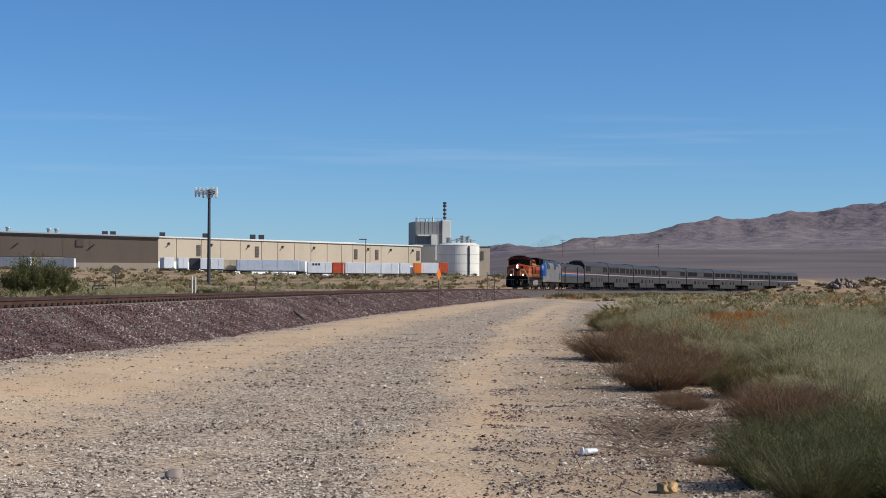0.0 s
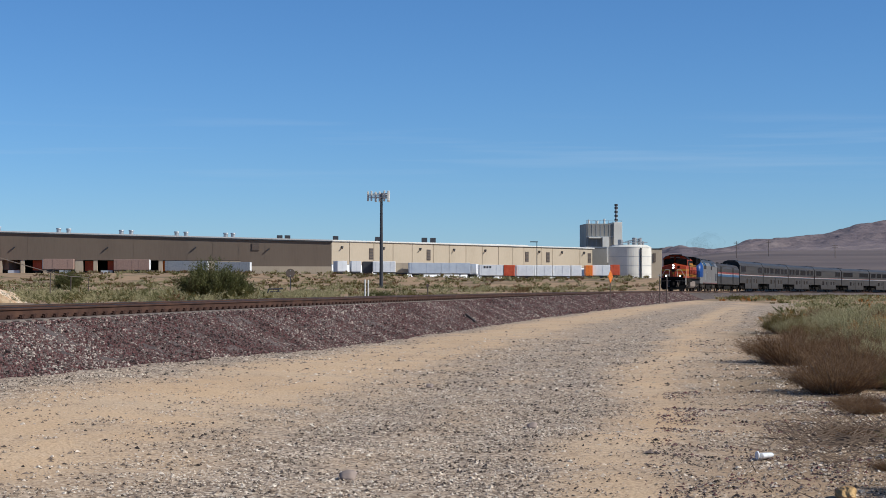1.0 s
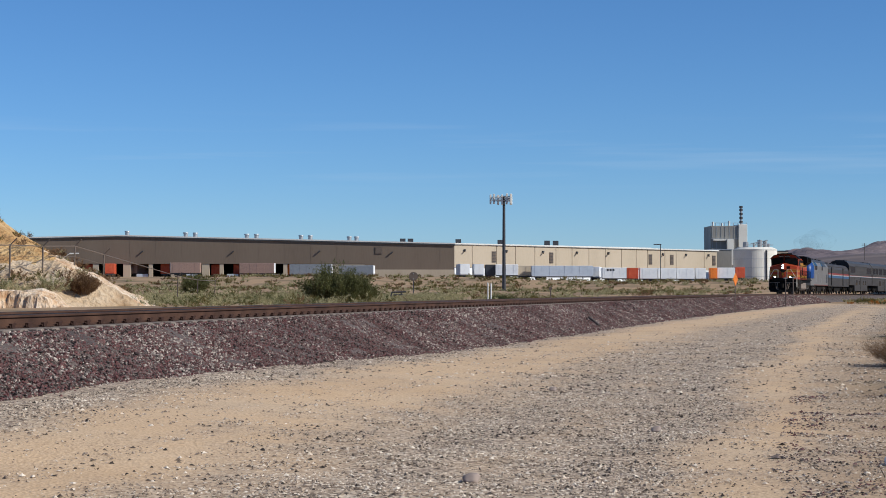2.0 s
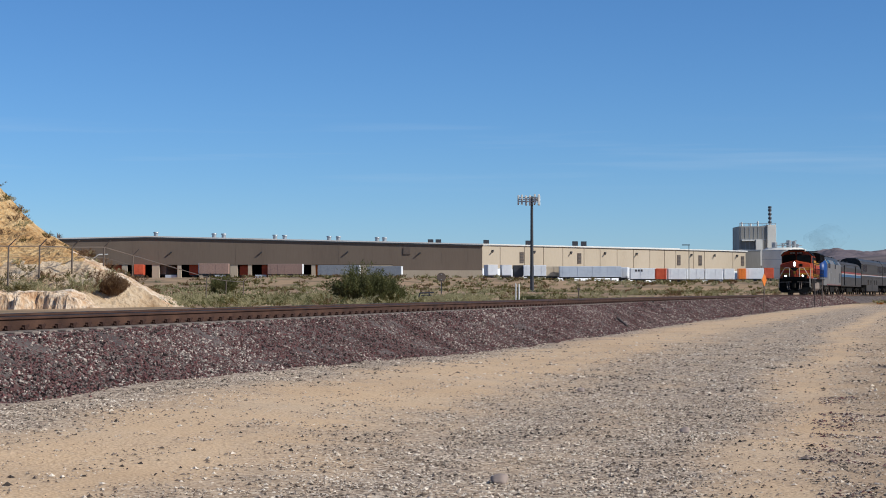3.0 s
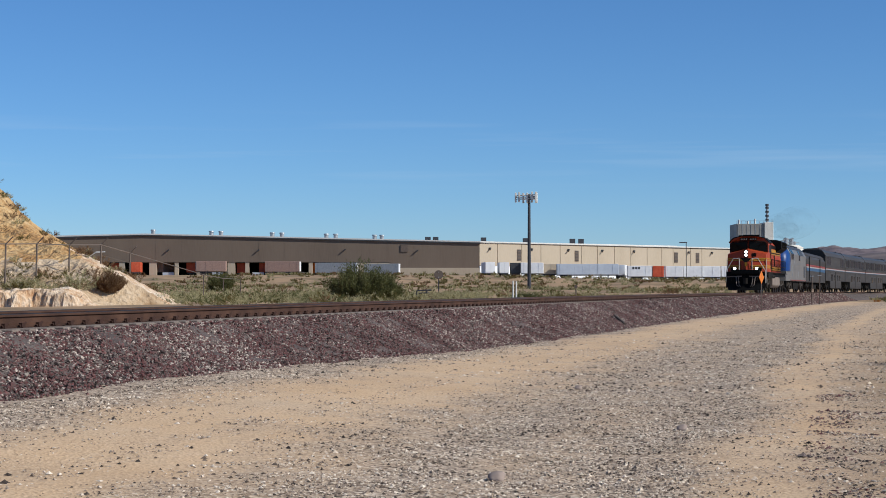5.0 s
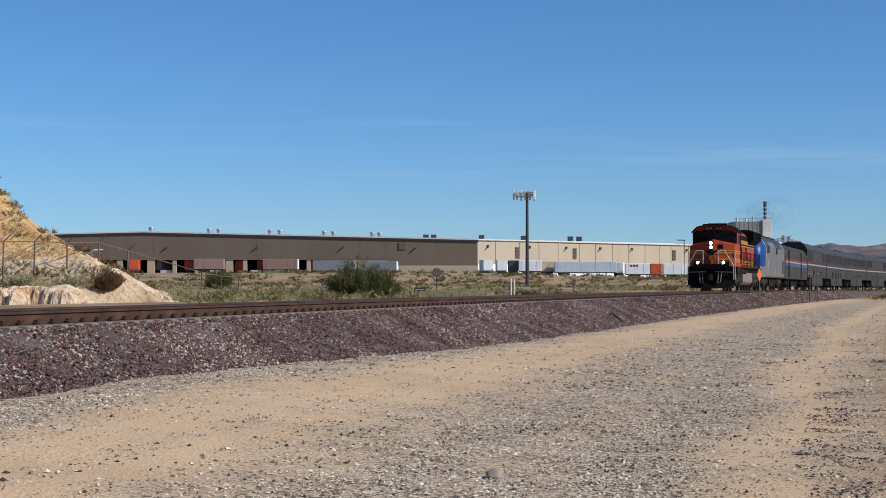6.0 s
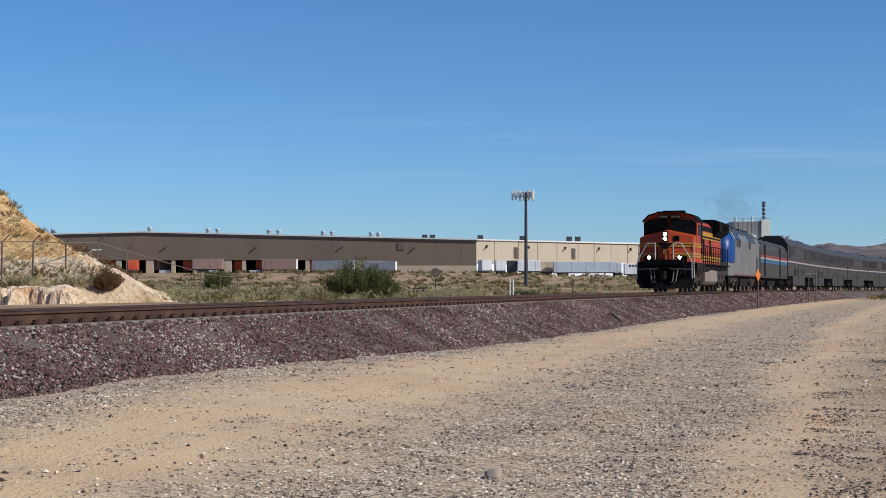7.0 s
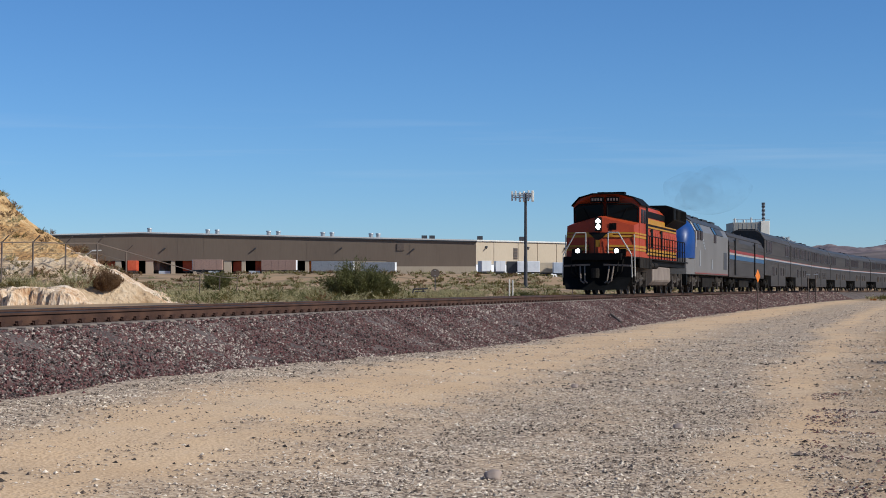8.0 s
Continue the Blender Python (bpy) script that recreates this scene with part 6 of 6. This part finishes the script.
def make_far_scrub():
    def right(g, n):
        y = 60 + 190 * g.uniform(0, 1, n) ** 1.2
        x = scrub_edge(y) + g.uniform(-0.02, 1, n) * 0.32 * y
        o, s = beside(x, y)
        k = o > 5.5
        return x[k], y[k]

    def verge(g, n):
        s = g.uniform(160, 330, n)
        x, y, h = np.interp(s, S_ALL, X_ALL), np.interp(s, S_ALL, Y_ALL), np.interp(s, S_ALL, T_ALL)
        o = g.uniform(4.6, 9, n)
        return x + np.cos(h) * o, y - np.sin(h) * o

    def left(g, n):
        y = 62 + 330 * g.uniform(0, 1, n) ** 1.1
        x = (g.uniform(-0.25, 0.2, n)) * y
        o, s = beside(x, y)
        k = (o < -6) & ((x > -15 - 0.17 * (y - 100)) | (y > 130)) & ~((np.abs(y - 128) < 7) & (x < 9) & (x > -9))
        return x[k], y[k]

    def bank(g, n):
        x = g.uniform(-60, 130, n)
        y = g.uniform(330, 425, n) - 0.25 * x
        o, s = beside(x, y)
        k = o < -6
        return x[k], y[k]

    def hillside(g, n):
        return g.uniform(-33, -19, n), g.uniform(83, 104, n)
    for kind, n, seed in (("sage", 520, 31), ("olive", 260, 32), ("rust", 60, 33), ("green", 160, 34)):
        far_scrub("scrub", "low grey-green and rusty desert scrub", kind, n, right, 0.62, 0.8, 46, 0.085, 0.0095, seed)
    far_scrub("scrub", "sparse olive scrub along the railway verge", "olive", 300, verge, 0.42, 0.6, 46, 0.07, 0.009, 35)
    for kind, n, seed in (("sage", 760, 41), ("olive", 420, 42), ("dry", 130, 43), ("green", 200, 44)):
        far_scrub("scrub", "mixed desert scrub between railway and works", kind, n, left, 0.62, 0.9, 46, 0.09, 0.01, seed)
    def meadow(g, n):
        y = g.uniform(84, 175, n)
        x = g.uniform(-0.19, 0.03, n) * y
        o, s = beside(x, y)
        k = (o < -5) & (x > -14.5 - 0.17 * (y - 88)) & ~((np.abs(y - 128) < 6) & (x < 9) & (x > -4))
        return x[k], y[k]
    for kind, n, seed in (("sage", 260, 45), ("green", 70, 46)):
        far_scrub("scrub", "dense grey-green brush just beyond the rails", kind, n, meadow, 0.6, 1.0, 46, 0.09, 0.01, seed)
    for kind, n, seed in (("olive", 420, 51), ("dry", 160, 52), ("sage", 260, 53)):
        far_scrub("scrub", "small dark shrubs on the sandy bank", kind, n, bank, 0.7, 0.8, 50, 0.09, 0.011, seed)
    # tufts on the cut hill and the knoll stand on their own surface
    def tufts(host, keep, counts, seed, grow, leaf, name, label):
        pts = np.empty(len(host.data.vertices) * 3)
        host.data.vertices.foreach_get("co", pts)
        pts = pts.reshape(-1, 3)
        g = np.random.default_rng(seed)
        pool = pts[keep(pts)]
        for kind, n in counts:
            vs = []
            for p in pool[g.choice(len(pool), n)]:
                s = g.uniform(0.35, 1.0) * grow(p)
                v, f, _ = blades(g, 12, 34, 0.75 * s, 0.7 * s, leaf * s, leaf * 0.08 * s, lean=1.2)
                vs.append(v + p)
            v = np.concatenate(vs)
            tagged(new(name, pydata(name, v, np.arange(len(v)).reshape(-1, 3), M_LEAF[kind])), label, "scrub", kind="stuff")
    tufts(bpy.data.objects["cut_hill"], lambda p: (p[:, 2] > 1.2) & (p[:, 0] > -36) & (p[:, 1] > 82.6) & (p[:, 1] < 112), (("olive", 46), ("dry", 60), ("sage", 40)), 61, lambda p: 1.2 if p[1] < 88 else 0.8, 0.16, "hill_scrub", "dry tufts and shrubs on the orange hill")
    # a belt of grey-green brush grows behind the lip of the cut
    tufts(bpy.data.objects["cut_hill"], lambda p: (p[:, 2] > 1.1) & (p[:, 0] > -28) & (p[:, 1] > 83.0) & (p[:, 1] < 87), (("sage", 36), ("olive", 16)), 62, lambda p: 1.1, 0.14, "hill_scrub", "grey-green brush behind the lip of the cut")
    tufts(bpy.data.objects["sandy_knoll"], lambda p: p[:, 1] < 424, (("olive", 150), ("dry", 90), ("green", 40)), 63, lambda p: 1.3, 0.3, "knoll_scrub", "dark shrubs dotted over the sandy rise")


make_far_scrub()


def make_big_bushes():
    for x, y, h, r, kind, seed, lab in ((-4.85, 95, 2.35, 1.75, "green", 71, "large feathery green tamarisk bush beyond the rails"), (-3.7, 96.5, 1.5, 1.2, "green", 72, "green tamarisk bush beyond the rails"),
                                        (-28, 210, 2.6, 1.6, "green", 73, "small dark green desert tree before the dock"), (-17.2, 86.5, 1.15, 0.75, "dry", 74, "dry grey-brown bush at the pale cut"),
                                        (-8.5, 120, 0.9, 1.6, "sage", 75, "low grey sage bush beyond the rails"), (0.6, 140, 0.9, 2.2, "sage", 76, "wide low grey sage bush beyond the rails"), (6.0, 128, 0.8, 1.2, "green", 77, "bright low green bush beyond the rails")):
        b = bush(kind, seed, 190, 130 if h > 1.2 else 80, h, r, 0.11 * max(h, 1) ** 0.5, 0.012 * max(1, h) ** 0.7, lab, name="large_bush", lean=1.2)
        b.location = (x, y, (float(ground_z([x], [y])[0]) if seed != 74 else 1.3) - 0.05)


make_big_bushes()


def make_litter():
    c = tagged(new("crushed_cup"), "crushed white plastic cup lying on the gravel", "litter")
    bm = bmesh.new()
    for q in rod(bm, (-0.06, 0, 0.035), (0.06, 0.02, 0.04), 0.035, 0.027, n=14):
        q.co.z *= 0.8
    part("cup", bm, M_WHITE, c, bevel=0.006)
    bm = bmesh.new()
    rod(bm, (-0.1, 0, 0.035), (-0.088, 0, 0.035), 0.036, n=14)
    part("rim", bm, M_WHITE, c)
    c.matrix_basis = pose(4.03, 14.35, float(ground_z([4.03], [14.35])[0]) + 0.01, 0, 0, 12)
    bar = tagged(new("scrap_bar"), "rusty scrap bar lying on the ballast shoulder", "scrap")
    bm = bmesh.new()
    a, _ = on_track(-11.5, 2.6)
    a[2] = float(bed_z(np.array([-11.5]), np.array([2.6]))[0]) + 0.06
    b, _ = on_track(-13.5, 3.3)
    b[2] = float(bed_z(np.array([-13.5]), np.array([3.3]))[0]) + 0.06
    rod(bm, a, b, 0.05, n=7)
    part("bar", bm, M_POST, bar)
    g = np.random.default_rng(91)
    vs, fs, base = [], [], 0
    for i in range(700):
        y = 16.0 + g.normal(0, 1.2)
        x = 0.325 * y + g.normal(0, 0.3)
        z = float(ground_z([x], [y])[0])
        a = g.uniform(0, 3.14)
        ln, t = g.uniform(0.08, 0.42), g.uniform(0, 0.75) ** 1.5
        p = np.array([x, y, z + g.uniform(0, 0.1)])
        q = p + ln * np.array([math.cos(a), math.sin(a) * 0.6, t])
        w = 0.003 + 0.004 * g.uniform()
        vs += [p + (0, 0, w), p + (0, w, -w), p + (0, -w, -w), q]
        fs += [(base, base + 1, base + 3), (base + 1, base + 2, base + 3), (base + 2, base, base + 3)]
        base += 4
    tagged(new("dead_twigs", pydata("dead_twigs", np.array(vs), fs, M_TWIG)), "tangle of dead grey twigs on stony ground", "twigs", kind="stuff")


make_litter()


motions()
